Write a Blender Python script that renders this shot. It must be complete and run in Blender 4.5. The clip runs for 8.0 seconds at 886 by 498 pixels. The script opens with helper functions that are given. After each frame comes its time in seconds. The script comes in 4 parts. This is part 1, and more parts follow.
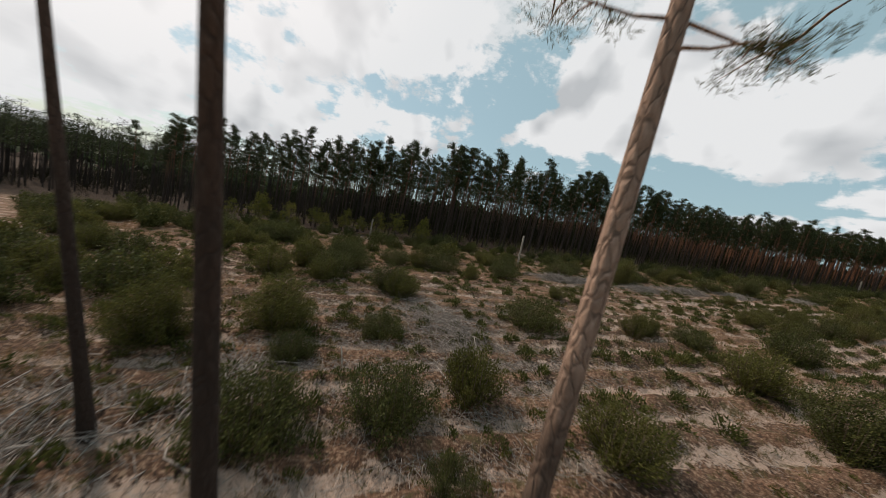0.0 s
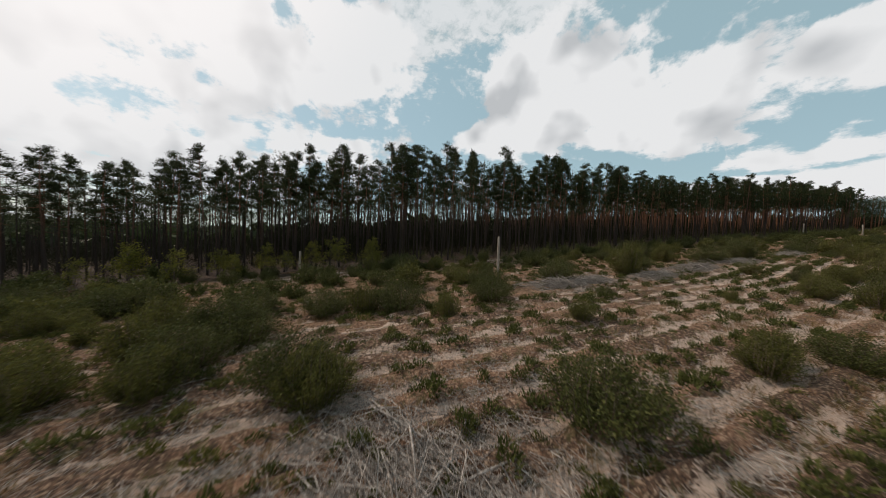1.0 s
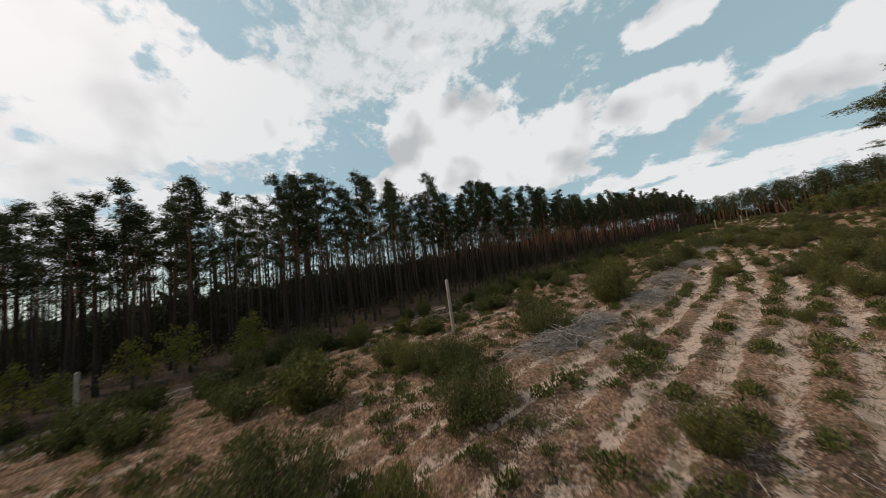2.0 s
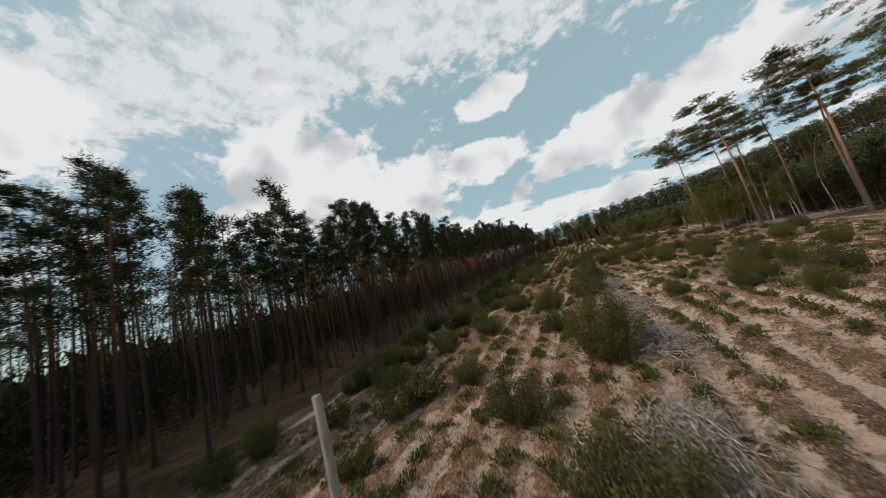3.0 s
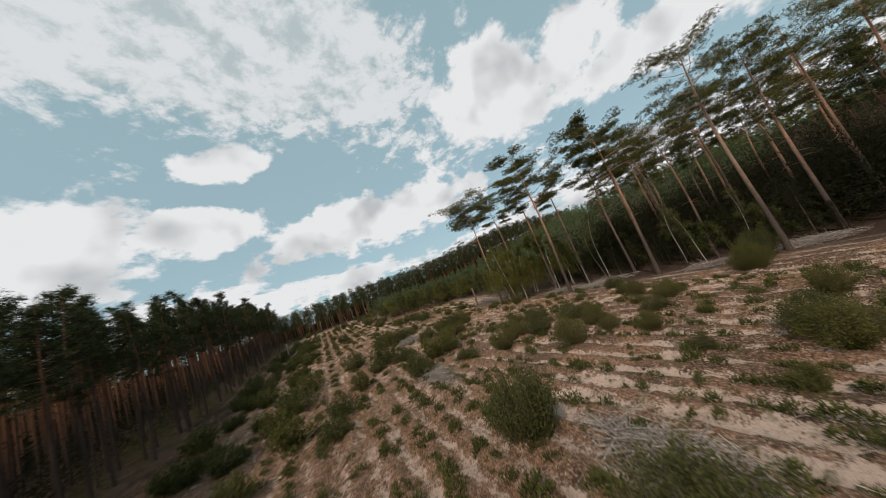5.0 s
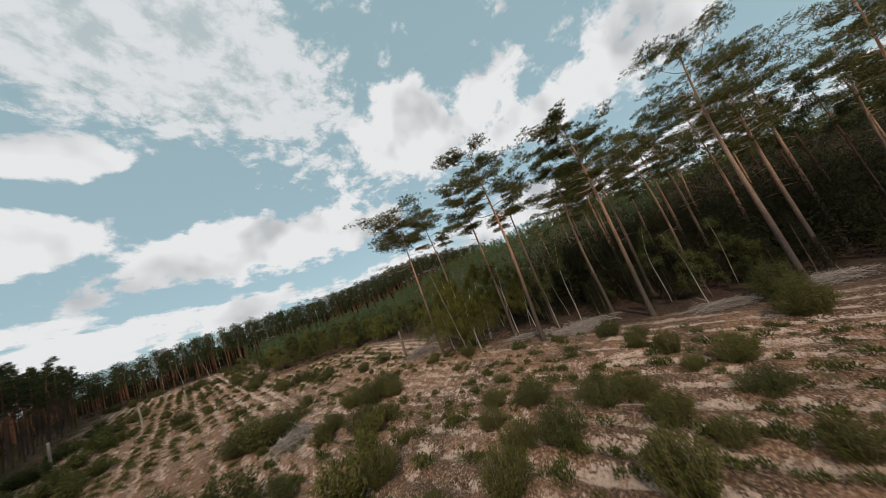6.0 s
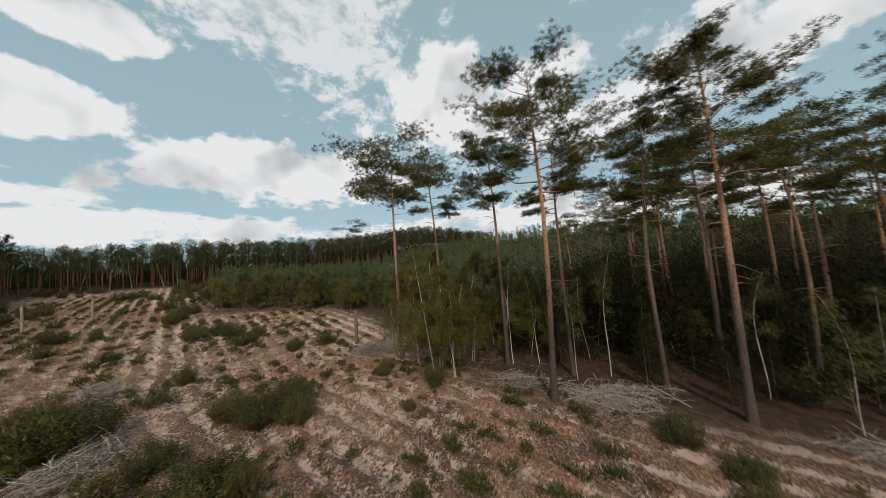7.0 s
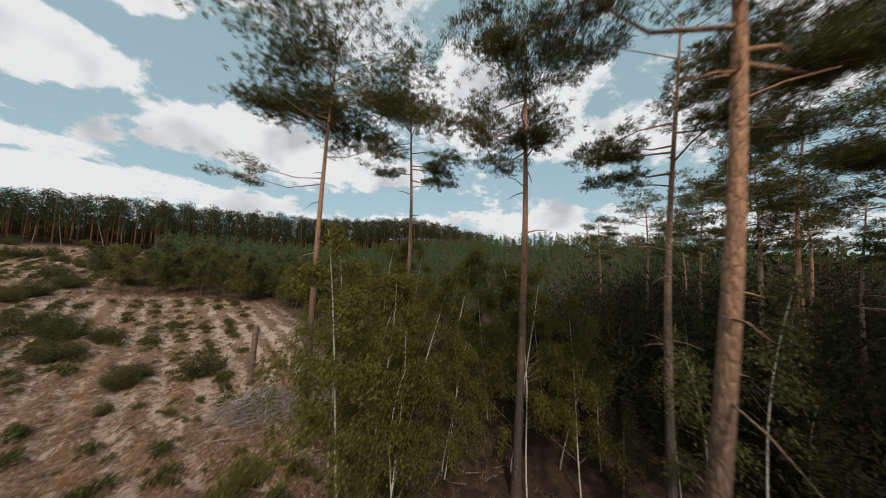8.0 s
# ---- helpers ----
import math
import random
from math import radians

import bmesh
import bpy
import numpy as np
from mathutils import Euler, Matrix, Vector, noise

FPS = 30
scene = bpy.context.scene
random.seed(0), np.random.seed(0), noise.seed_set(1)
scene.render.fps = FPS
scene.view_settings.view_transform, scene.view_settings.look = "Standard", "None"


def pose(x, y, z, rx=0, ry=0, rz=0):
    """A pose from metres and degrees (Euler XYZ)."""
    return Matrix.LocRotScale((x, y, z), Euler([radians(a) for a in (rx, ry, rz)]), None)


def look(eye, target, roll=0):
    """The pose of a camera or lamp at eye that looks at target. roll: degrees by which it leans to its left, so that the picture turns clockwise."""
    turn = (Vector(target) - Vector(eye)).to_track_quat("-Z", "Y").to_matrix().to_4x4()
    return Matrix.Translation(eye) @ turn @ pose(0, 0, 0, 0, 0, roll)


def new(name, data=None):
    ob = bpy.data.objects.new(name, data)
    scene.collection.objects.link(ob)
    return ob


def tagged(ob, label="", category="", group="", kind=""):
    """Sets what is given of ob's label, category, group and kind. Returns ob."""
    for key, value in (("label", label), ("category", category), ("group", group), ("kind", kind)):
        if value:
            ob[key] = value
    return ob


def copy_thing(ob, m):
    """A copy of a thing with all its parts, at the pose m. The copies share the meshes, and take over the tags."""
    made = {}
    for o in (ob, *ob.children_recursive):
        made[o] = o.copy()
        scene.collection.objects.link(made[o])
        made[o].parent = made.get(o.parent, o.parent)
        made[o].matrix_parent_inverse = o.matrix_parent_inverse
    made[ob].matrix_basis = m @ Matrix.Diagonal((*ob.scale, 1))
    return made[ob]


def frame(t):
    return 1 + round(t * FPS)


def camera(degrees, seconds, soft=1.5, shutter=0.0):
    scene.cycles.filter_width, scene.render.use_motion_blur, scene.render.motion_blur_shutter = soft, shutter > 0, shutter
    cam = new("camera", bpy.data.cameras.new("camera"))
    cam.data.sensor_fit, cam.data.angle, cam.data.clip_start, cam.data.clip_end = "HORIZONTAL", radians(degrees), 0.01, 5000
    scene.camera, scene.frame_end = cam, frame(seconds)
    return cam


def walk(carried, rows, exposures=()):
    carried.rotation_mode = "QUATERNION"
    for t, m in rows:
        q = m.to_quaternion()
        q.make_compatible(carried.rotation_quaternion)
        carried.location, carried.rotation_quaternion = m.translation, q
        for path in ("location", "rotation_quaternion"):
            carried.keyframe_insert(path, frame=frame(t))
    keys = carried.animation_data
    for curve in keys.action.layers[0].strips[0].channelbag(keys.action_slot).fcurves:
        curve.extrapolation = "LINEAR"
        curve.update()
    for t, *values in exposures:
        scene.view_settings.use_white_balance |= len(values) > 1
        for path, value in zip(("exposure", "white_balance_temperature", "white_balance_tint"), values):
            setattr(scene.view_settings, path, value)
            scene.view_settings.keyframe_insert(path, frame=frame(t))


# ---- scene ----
cam = camera(114.95, 8.0, soft=0.75, shutter=0.18)
PATH = [
    (0.0, pose(34.30, -24.44, 2.18, 83.36, -12.80, 78.09)),
    (0.5, pose(30.10, -23.33, 1.89, 85.13, -5.10, 71.98)),
    (1.0, pose(25.54, -21.83, 1.70, 87.57, -2.63, 69.37)),
    (1.2, pose(23.62, -21.22, 1.69, 89.45, -1.19, 66.83)),
    (2.3, pose(13.22, -16.54, 2.90, 96.50, 9.79, 47.29)),
    (2.5, pose(11.03, -15.16, 3.31, 96.67, 10.97, 41.31)),
    (3.0, pose(6.29, -10.60, 3.82, 98.61, 14.37, 28.18)),
    (3.5, pose(3.36, -5.28, 4.81, 99.04, 17.31, 18.42)),
    (4.0, pose(0.69, 1.13, 5.62, 99.39, 18.20, 7.38)),
    (4.5, pose(-0.82, 7.80, 6.19, 99.20, 19.98, -8.01)),
    (5.0, pose(-0.45, 15.15, 6.92, 99.21, 20.70, -22.90)),
    (5.2, pose(0.03, 17.85, 7.13, 99.61, 20.61, -27.62)),
    (6.3, pose(5.93, 29.27, 9.35, 97.55, 19.54, -45.61)),
    (6.5, pose(7.27, 30.63, 9.47, 95.83, 17.64, -47.36)),
    (7.0, pose(11.50, 33.68, 9.52, 94.06, 4.48, -43.25)),
    (7.5, pose(15.96, 36.99, 9.59, 94.34, -3.48, -42.02)),
    (8.0, pose(20.29, 41.27, 9.94, 93.75, -2.84, -44.34)),
]
walk(cam, PATH, exposures=[(0.0, 0.0, 6680, 14), (8.0, 0.0, 6680, 14)])

# ---- light: sun from the south-west, broken cloud ----
SUN_ELEVATION, SUN_AZIMUTH = radians(45), radians(222)   # azimuth clockwise from +y
sun_way = Vector((math.sin(SUN_AZIMUTH) * math.cos(SUN_ELEVATION), math.cos(SUN_AZIMUTH) * math.cos(SUN_ELEVATION), math.sin(SUN_ELEVATION)))
sun_data = bpy.data.lights.new("sun", "SUN")
sun_data.energy, sun_data.angle, sun_data.color = 2.5, radians(5.0), (1.0, 0.87, 0.70)
sun = new("sun", sun_data)
sun.matrix_world = look(sun_way * 300, (0, 0, 0))


class Nodes:
    """Short hand for node trees."""

    def __init__(self, tree):
        self.tree = tree
        tree.nodes.clear()

    def add(self, kind, inputs=None):
        n = self.tree.nodes.new(kind)
        for key, value in (inputs or {}).items():
            if isinstance(value, bpy.types.NodeSocket):
                self.tree.links.new(value, n.inputs[key])
            else:
                n.inputs[key].default_value = value
        return n

    def math(self, op, a, b=0.0, c=0.0, clamp=False):
        n = self.add("ShaderNodeMath")
        n.operation, n.use_clamp = op, clamp
        for k, value in enumerate((a, b, c)):
            if isinstance(value, bpy.types.NodeSocket):
                self.tree.links.new(value, n.inputs[k])
            else:
                n.inputs[k].default_value = value
        return n.outputs[0]

    def vec(self, op, a, b=(0, 0, 0)):
        n = self.add("ShaderNodeVectorMath", {0: a, 1: b})
        n.operation = op
        return n.outputs[1] if op in ("DOT_PRODUCT", "LENGTH") else n.outputs[0]

    def noise(self, vector, scale, detail=4.0, rough=0.55, warp=0.0):
        return self.add("ShaderNodeTexNoise", {"Vector": vector, "Scale": scale, "Detail": detail, "Roughness": rough, "Distortion": warp}).outputs[0]

    def edges(self, vector, scale):
        n = self.add("ShaderNodeTexVoronoi", {"Vector": vector, "Scale": scale})
        n.feature = "DISTANCE_TO_EDGE"
        return n.outputs[0]

    def step(self, value, low, high, out_low=0.0, out_high=1.0):
        n = self.add("ShaderNodeMapRange", {0: value, 1: low, 2: high, 3: out_low, 4: out_high})
        n.interpolation_type = "SMOOTHSTEP"
        return n.outputs[0]

    def mix(self, factor, a, b):
        n = self.add("ShaderNodeMix")
        n.data_type = "RGBA"
        for k, value in ((0, factor), (6, a), (7, b)):
            if isinstance(value, bpy.types.NodeSocket):
                self.tree.links.new(value, n.inputs[k])
            else:
                n.inputs[k].default_value = value
        return n.outputs[2]


def make_sky():
    world = bpy.data.worlds.new("sky")
    scene.world = world
    world.use_nodes = True
    g = Nodes(world.node_tree)
    way = g.add("ShaderNodeTexCoord").outputs["Generated"]
    split = g.add("ShaderNodeSeparateXYZ", {0: way})
    up = g.math("MAXIMUM", split.outputs[2], 0.0)
    dome = g.add("ShaderNodeTexSky")
    dome.sky_type, dome.sun_disc, dome.sun_elevation, dome.sun_rotation = "NISHITA", False, SUN_ELEVATION, SUN_AZIMUTH
    dome.altitude, dome.air_density, dome.dust_density, dome.ozone_density = 50, 1.0, 1.5, 0.6
    # a thin milky veil over the blue
    sky = g.mix(0.58, dome.outputs[0], (4.3, 6.5, 6.7, 1))
    # cloud layer seen in perspective: the way cut with a flat ceiling
    flat = g.math("DIVIDE", 1.0, g.math("ADD", up, 0.16))
    plane = g.vec("MULTIPLY", way, g.add("ShaderNodeCombineXYZ", {0: flat, 1: flat, 2: 0.0}).outputs[0])
    ragged = g.noise(plane, 1.7, 9.0, 0.60, 0.25)
    fine = g.noise(plane, 6.0, 7.0, 0.62)
    lump = g.noise(way, 8.5, 10.0, 0.60, 0.3)
    # large banks: azimuth (counter-clockwise from +x), elevation, half width, half height, strength
    banks = [(207, 29, 30, 15, 0.95), (204, 9, 22, 4, 0.95), (182, 27, 10, 6, 0.9), (140, 29, 13, 7, 1.1), (125, 21, 12, 6, 1.1), (119, 25, 9, 4, 0.9), (149, 19, 9, 3.6, 1.05), (134, 24, 11, 6, 1.15), (195, 26, 15, 9, 1.1), (178, 33, 9, 5, 1.0), (107, 12, 9, 1.8, 0.95), (184, 14, 14, 4, 0.9), (103, 23, 9, 3.6, 1.05), (98, 32, 6, 2.6, 1.0), (74, 18.5, 20, 4.6, 1.15), (94, 9, 30, 2.4, 0.95),
             (44, 33, 12, 6.5, 1.25), (41, 27, 8, 4, 1.0), (27, 31, 11, 5, 1.0), (12, 24, 15, 5, 0.95), (-5, 29, 14, 6, 0.9), (28, 9, 40, 3.4, 0.85), (-40, 25, 16, 9, 0.9), (262, 24, 18, 10, 1.0), (240, 11, 30, 14, 1.25)]
    # a high mottled sheet behind them
    sheets = [(112, 52, 50, 15, 1.05), (82, 45, 15, 8, 1.0), (146, 42, 18, 10, 1.0), (40, 56, 26, 6, 0.6), (170, 34, 14, 6, 0.8)]

    def gather(group):
        cover = None
        for azimuth, height, wide, tall, force in group:
            a, e = radians(azimuth), radians(height)
            c = Vector((math.cos(e) * math.cos(a), math.cos(e) * math.sin(a), math.sin(e)))
            u, v = Vector((-math.sin(a), math.cos(a), 0)), Vector((-math.sin(e) * math.cos(a), -math.sin(e) * math.sin(a), math.cos(e)))
            off = g.vec("SUBTRACT", way, tuple(c))
            p = g.math("DIVIDE", g.vec("DOT_PRODUCT", off, tuple(u)), radians(wide))
            q = g.math("DIVIDE", g.vec("DOT_PRODUCT", off, tuple(v)), radians(tall))
            ahead = g.math("GREATER_THAN", g.vec("DOT_PRODUCT", way, tuple(c)), 0.0)
            r = g.math("SQRT", g.math("ADD", g.math("MULTIPLY", p, p), g.math("MULTIPLY", q, q)))
            one = g.math("MULTIPLY", g.math("MULTIPLY", g.step(r, 1.7, 0.15), force), ahead)
            cover = one if cover is None else g.math("MAXIMUM", cover, one)
        return cover

    cover, high = gather(banks), gather(sheets)
    thick = g.math("ADD", g.math("MULTIPLY", cover, 0.43), g.math("ADD", g.math("MULTIPLY", ragged, 0.90), g.math("MULTIPLY", lump, 0.95)))
    thick = g.math("ADD", thick, g.math("MULTIPLY", fine, 0.46))
    alpha = g.step(thick, 1.275, 1.42)
    body = g.step(thick, 1.42, 1.72)
    here = g.noise(way, 6.5, 2.5, 0.5, 0.2)
    behind = g.noise(g.vec("ADD", way, tuple(sun_way * 0.03 + Vector((0, 0, 0.07)))), 6.5, 2.5, 0.5, 0.2)
    turned = g.math("MULTIPLY", g.math("SUBTRACT", behind, here), 3.8)
    dim = g.math("ADD", g.math("MULTIPLY", g.math("MULTIPLY", body, g.step(g.noise(plane, 2.4, 6.0), 0.35, 0.65)), 0.18), turned, clamp=True)
    shade = g.mix(dim, (7.7, 8.1, 8.2, 1), (4.9, 5.3, 5.5, 1))
    near_sun = g.step(g.vec("DOT_PRODUCT", way, tuple(sun_way)), 0.70, 1.0)
    lit = g.mix(near_sun, shade, (9.6, 9.6, 9.5, 1))
    mottle = g.math("ADD", g.math("MULTIPLY", g.noise(plane, 11.0, 8.0, 0.66, 0.2), 0.66), g.math("MULTIPLY", g.noise(plane, 3.4, 6.0, 0.6), 0.4))
    film = g.math("ADD", g.math("MULTIPLY", high, 0.52), g.math("ADD", g.math("MULTIPLY", mottle, 0.95), g.math("MULTIPLY", ragged, 0.35)))
    film_colour = g.mix(g.step(mottle, 0.42, 0.58), (4.5, 5.4, 5.6, 1), (7.1, 7.6, 7.75, 1))
    sky = g.mix(g.math("MULTIPLY", g.step(film, 0.915, 1.05), 0.92), sky, film_colour)
    out = g.mix(alpha, sky, lit)
    back = g.add("ShaderNodeBackground", {"Color": out, "Strength": 0.1})
    g.add("ShaderNodeOutputWorld", {0: back.outputs[0]})


make_sky()


# ---- materials ----
def surface(name, build, rough=0.9, bump=None):
    """A principled material. build(nodes, place) gives colour, and bump(nodes, place) a height and its depth in metres."""
    m = bpy.data.materials.new(name)
    m.use_nodes = True
    g = Nodes(m.node_tree)
    place = g.add("ShaderNodeTexCoord").outputs["Object"]
    colour = build(g, place)
    inputs = {"Base Color": colour, "Roughness": rough, "Specular IOR Level": 0.25}
    if bump:
        height, depth = bump(g, place)
        inputs["Normal"] = g.add("ShaderNodeBump", {"Height": height, "Distance": depth, "Strength": 0.9}).outputs[0]
    p = g.add("ShaderNodeBsdfPrincipled", inputs)
    g.add("ShaderNodeOutputMaterial", {0: p.outputs[0]})
    return m


def leafy(name, dark, mid, light, clear=0.3, rough=0.6):
    """Leaves or needles: each island takes its own shade, and some light comes through."""
    m = bpy.data.materials.new(name)
    m.use_nodes = True
    g = Nodes(m.node_tree)
    island = g.add("ShaderNodeNewGeometry").outputs["Random Per Island"]
    thing = g.add("ShaderNodeObjectInfo").outputs["Random"]
    place = g.add("ShaderNodeTexCoord").outputs["Object"]
    patch = g.noise(place, 0.9, 3.0)
    mixed = g.math("ADD", g.math("MULTIPLY", island, 0.6), g.math("ADD", g.math("MULTIPLY", patch, 0.5), g.math("MULTIPLY", thing, 0.2)))
    ramp = g.add("ShaderNodeValToRGB", {0: g.math("SUBTRACT", mixed, 0.15)})
    ramp.color_ramp.elements[0].position, ramp.color_ramp.elements[0].color = 0.1, (*dark, 1)
    ramp.color_ramp.elements[1].position, ramp.color_ramp.elements[1].color = 0.92, (*light, 1)
    ramp.color_ramp.elements.new(0.5).color = (*mid, 1)
    p = g.add("ShaderNodeBsdfPrincipled", {"Base Color": ramp.outputs[0], "Roughness": rough, "Specular IOR Level": 0.12})
    t = g.add("ShaderNodeBsdfTranslucent", {"Color": ramp.outputs[0]})
    s = g.add("ShaderNodeMixShader", {0: clear, 1: p.outputs[0], 2: t.outputs[0]})
    g.add("ShaderNodeOutputMaterial", {0: s.outputs[0]})
    return m


def pine_bark(name, low, high, from_z, to_z):
    """Scots pine: grey furrowed plates low down, thin orange bark higher up. The low tone can also hold painted shade.
    """
    def colour(g, place):
        z = g.add("ShaderNodeSeparateXYZ", {0: place}).outputs[2]
        stretched = g.vec("MULTIPLY", g.vec("ADD", place, g.vec("MULTIPLY", g.add("ShaderNodeTexNoise", {"Vector": place, "Scale": 3.0, "Detail": 3.0}).outputs[1], (0.10, 0.10, 0.22))), (7.0, 7.0, 2.2))
        plates = g.edges(stretched, 1.6)
        grain = g.noise(stretched, 3.0, 6.0)
        upper = g.step(g.math("ADD", z, g.math("MULTIPLY", g.noise(place, 0.7), 5.0)), from_z + 2.5, to_z + 2.5)
        own = g.add("ShaderNodeObjectInfo").outputs["Random"]
        bright = g.mix(g.step(own, 0.25, 0.85, 0.0, 0.65), (*high, 1), (high[0] * 0.70, high[1] * 0.92, high[2] * 1.2, 1))
        base = g.mix(upper, (*low, 1), bright)
        worn = g.mix(g.math("MULTIPLY", g.step(grain, 0.45, 0.75), 0.7), base, g.vec("MULTIPLY", base, (1.5, 1.55, 1.6)))
        crack = g.math("MULTIPLY", g.math("MULTIPLY", g.step(plates, 0.11, 0.0), g.step(grain, 0.30, 0.60)), 0.72)
        return g.mix(crack, worn, (0.035, 0.025, 0.02, 1))

    def relief(g, place):
        stretched = g.vec("MULTIPLY", g.vec("ADD", place, g.vec("MULTIPLY", g.add("ShaderNodeTexNoise", {"Vector": place, "Scale": 3.0, "Detail": 3.0}).outputs[1], (0.10, 0.10, 0.22))), (7.0, 7.0, 2.2))
        plates = g.edges(stretched, 1.6)
        return g.math("ADD", g.step(plates, 0.0, 0.25), g.math("MULTIPLY", g.noise(stretched, 4.0), 0.8)), 0.020
    return surface(name, colour, 0.9, relief)


def two_tone(name, a, b, scale, rough=0.9, stretch=(1, 1, 1), depth=0.01):
    def colour(g, place):
        p = g.vec("MULTIPLY", place, stretch)
        own = g.math("MULTIPLY", g.math("SUBTRACT", g.add("ShaderNodeObjectInfo").outputs["Random"], 0.5), 0.3)
        isle = g.math("MULTIPLY", g.math("SUBTRACT", g.add("ShaderNodeNewGeometry").outputs["Random Per Island"], 0.5), 0.5)
        f = g.math("ADD", g.math("ADD", g.step(g.noise(p, scale, 6.0), 0.3, 0.7), own), isle, clamp=True)
        return g.mix(f, (*a, 1), (*b, 1))
    return surface(name, colour, rough, lambda g, place: (g.noise(g.vec("MULTIPLY", place, stretch), scale * 2.5, 5.0), depth))


def birch_bark():
    def colour(g, place):
        bands = g.noise(g.vec("MULTIPLY", place, (2.0, 2.0, 9.0)), 2.2, 5.0, 0.65)
        dark = g.step(bands, 0.56, 0.63)
        tone = g.mix(g.noise(place, 3.0), (0.62, 0.59, 0.53, 1), (0.36, 0.32, 0.27, 1))
        return g.mix(dark, tone, (0.05, 0.04, 0.035, 1))
    return surface("birch_bark", colour, 0.7, lambda g, place: (g.noise(place, 20.0), 0.01))


ROW = 1.52          # spacing of the planting furrows, which run along y
ROW_START = 0.65
BLOCK_EDGE = 7.2    # the brush line: east of it the furrows turn a little towards the south-east
LEAN = 0.20


def lean(y):
    """How far the furrows of the eastern block have drifted west at y."""
    return LEAN * np.minimum(0.5 * ((y - 10.0) + np.sqrt((y - 10.0) ** 2 + 16.0)), 48.0)



def ground_material():
    def colour(g, place):
        xyz = g.add("ShaderNodeSeparateXYZ", {0: place})
        x, y = xyz.outputs[0], xyz.outputs[1]
        wander = g.math("MULTIPLY", g.math("SUBTRACT", g.noise(place, 0.45, 3.0), 0.5), 1.1)
        north = g.math("SUBTRACT", y, 10.0)
        drift = g.math("MULTIPLY", g.math("ADD", north, g.math("SQRT", g.math("ADD", g.math("MULTIPLY", north, north), 16.0))), 0.5)
        drift = g.math("MULTIPLY", g.math("MINIMUM", drift, 48.0), g.math("MULTIPLY", g.math("GREATER_THAN", x, BLOCK_EDGE), LEAN))
        phase = g.math("MULTIPLY", g.math("SUBTRACT", g.math("ADD", g.math("ADD", x, drift), wander), ROW_START), 2 * math.pi / ROW)
        furrow = g.math("COSINE", phase)                      # 1 on the plant rows, -1 midway between
        along_rows = g.math("ADD", y, g.math("MULTIPLY", g.noise(place, 0.08, 3.0), 30.0))
        tilled = g.math("ADD", g.step(along_rows, 44.0, 58.0, 1.0, 0.42), g.step(along_rows, 74.0, 88.0, 0.0, 0.5))
        tilled = g.math("MULTIPLY", tilled, g.step(y, 10.0, -6.0, 1.0, 1.45))
        strong = g.math("MULTIPLY", g.step(g.noise(place, 0.13, 2.0), 0.35, 0.65, 0.75, 1.25), g.step(g.noise(place, 0.5, 3.0), 0.36, 0.56, 0.45, 1.1))
        furrow = g.math("MULTIPLY", furrow, g.math("MULTIPLY", tilled, strong))
        stretched = g.vec("MULTIPLY", place, (1.0, 0.55, 1.0))
        broad = g.noise(place, 0.16, 3.0)
        patch = g.noise(stretched, 1.5, 6.0, 0.68, 0.4)
        blot = g.noise(place, 2.6, 6.0, 0.66)
        crumb = g.noise(place, 9.0, 7.0, 0.74)
        bare = g.math("ADD", g.math("MULTIPLY", furrow, -0.22), g.math("ADD", g.math("MULTIPLY", patch, 1.05), g.math("MULTIPLY", blot, 0.66)))
        bare = g.math("ADD", bare, g.math("MULTIPLY", g.math("SUBTRACT", crumb, 0.5), 0.95))
        bare = g.math("ADD", bare, g.math("MULTIPLY", g.math("SUBTRACT", broad, 0.5), 0.45))
        # bare sand thins out towards the wooded verge in the west
        bare = g.math("SUBTRACT", bare, 0.125)
        bare = g.math("SUBTRACT", bare, g.step(x, 8.0, -6.0, 0.0, 0.10))
        bare = g.math("SUBTRACT", bare, g.step(y, 2.0, -16.0, 0.0, 0.135))
        bare = g.math("SUBTRACT", bare, g.math("MULTIPLY", g.step(y, 20.0, 34.0, 0.0, 0.055), g.step(y, 44.0, 50.0, 1.0, 0.0)))
        bare = g.math("SUBTRACT", bare, g.step(y, 68.0, 84.0, 0.0, 0.06))
        sandy = g.math("MULTIPLY", g.step(bare, 0.735, 0.815), 0.94)
        sand = g.mix(g.noise(place, 6.0, 6.0, 0.7), (0.40, 0.285, 0.228, 1), (0.72, 0.555, 0.462, 1))
        litter = g.mix(g.step(crumb, 0.36, 0.66), (0.037, 0.022, 0.016, 1), (0.205, 0.117, 0.078, 1))
        straw = g.mix(g.step(g.noise(place, 7.0, 7.0, 0.75), 0.32, 0.68), (0.10, 0.052, 0.031, 1), (0.37, 0.208, 0.135, 1))
        grassy = g.math("MULTIPLY", g.step(g.math("ADD", g.noise(place, 0.28, 4.0), g.math("ADD", g.step(x, 12.0, 4.0, 0.0, 0.14), g.math("MULTIPLY", g.step(y, 50.0, 62.0, 0.0, 0.14), g.step(x, 13.0, 19.0)))), 0.44, 0.56), 0.88)
        duff = g.mix(grassy, litter, straw)
        # pale straws and chips, dark crumbs and hollows in the litter
        speck = g.noise(g.vec("MULTIPLY", place, (1.0, 0.6, 1.0)), 13.0, 5.0, 0.72)
        duff = g.mix(g.math("MULTIPLY", g.step(speck, 0.53, 0.60), 0.65), duff, (0.51, 0.358, 0.252, 1))
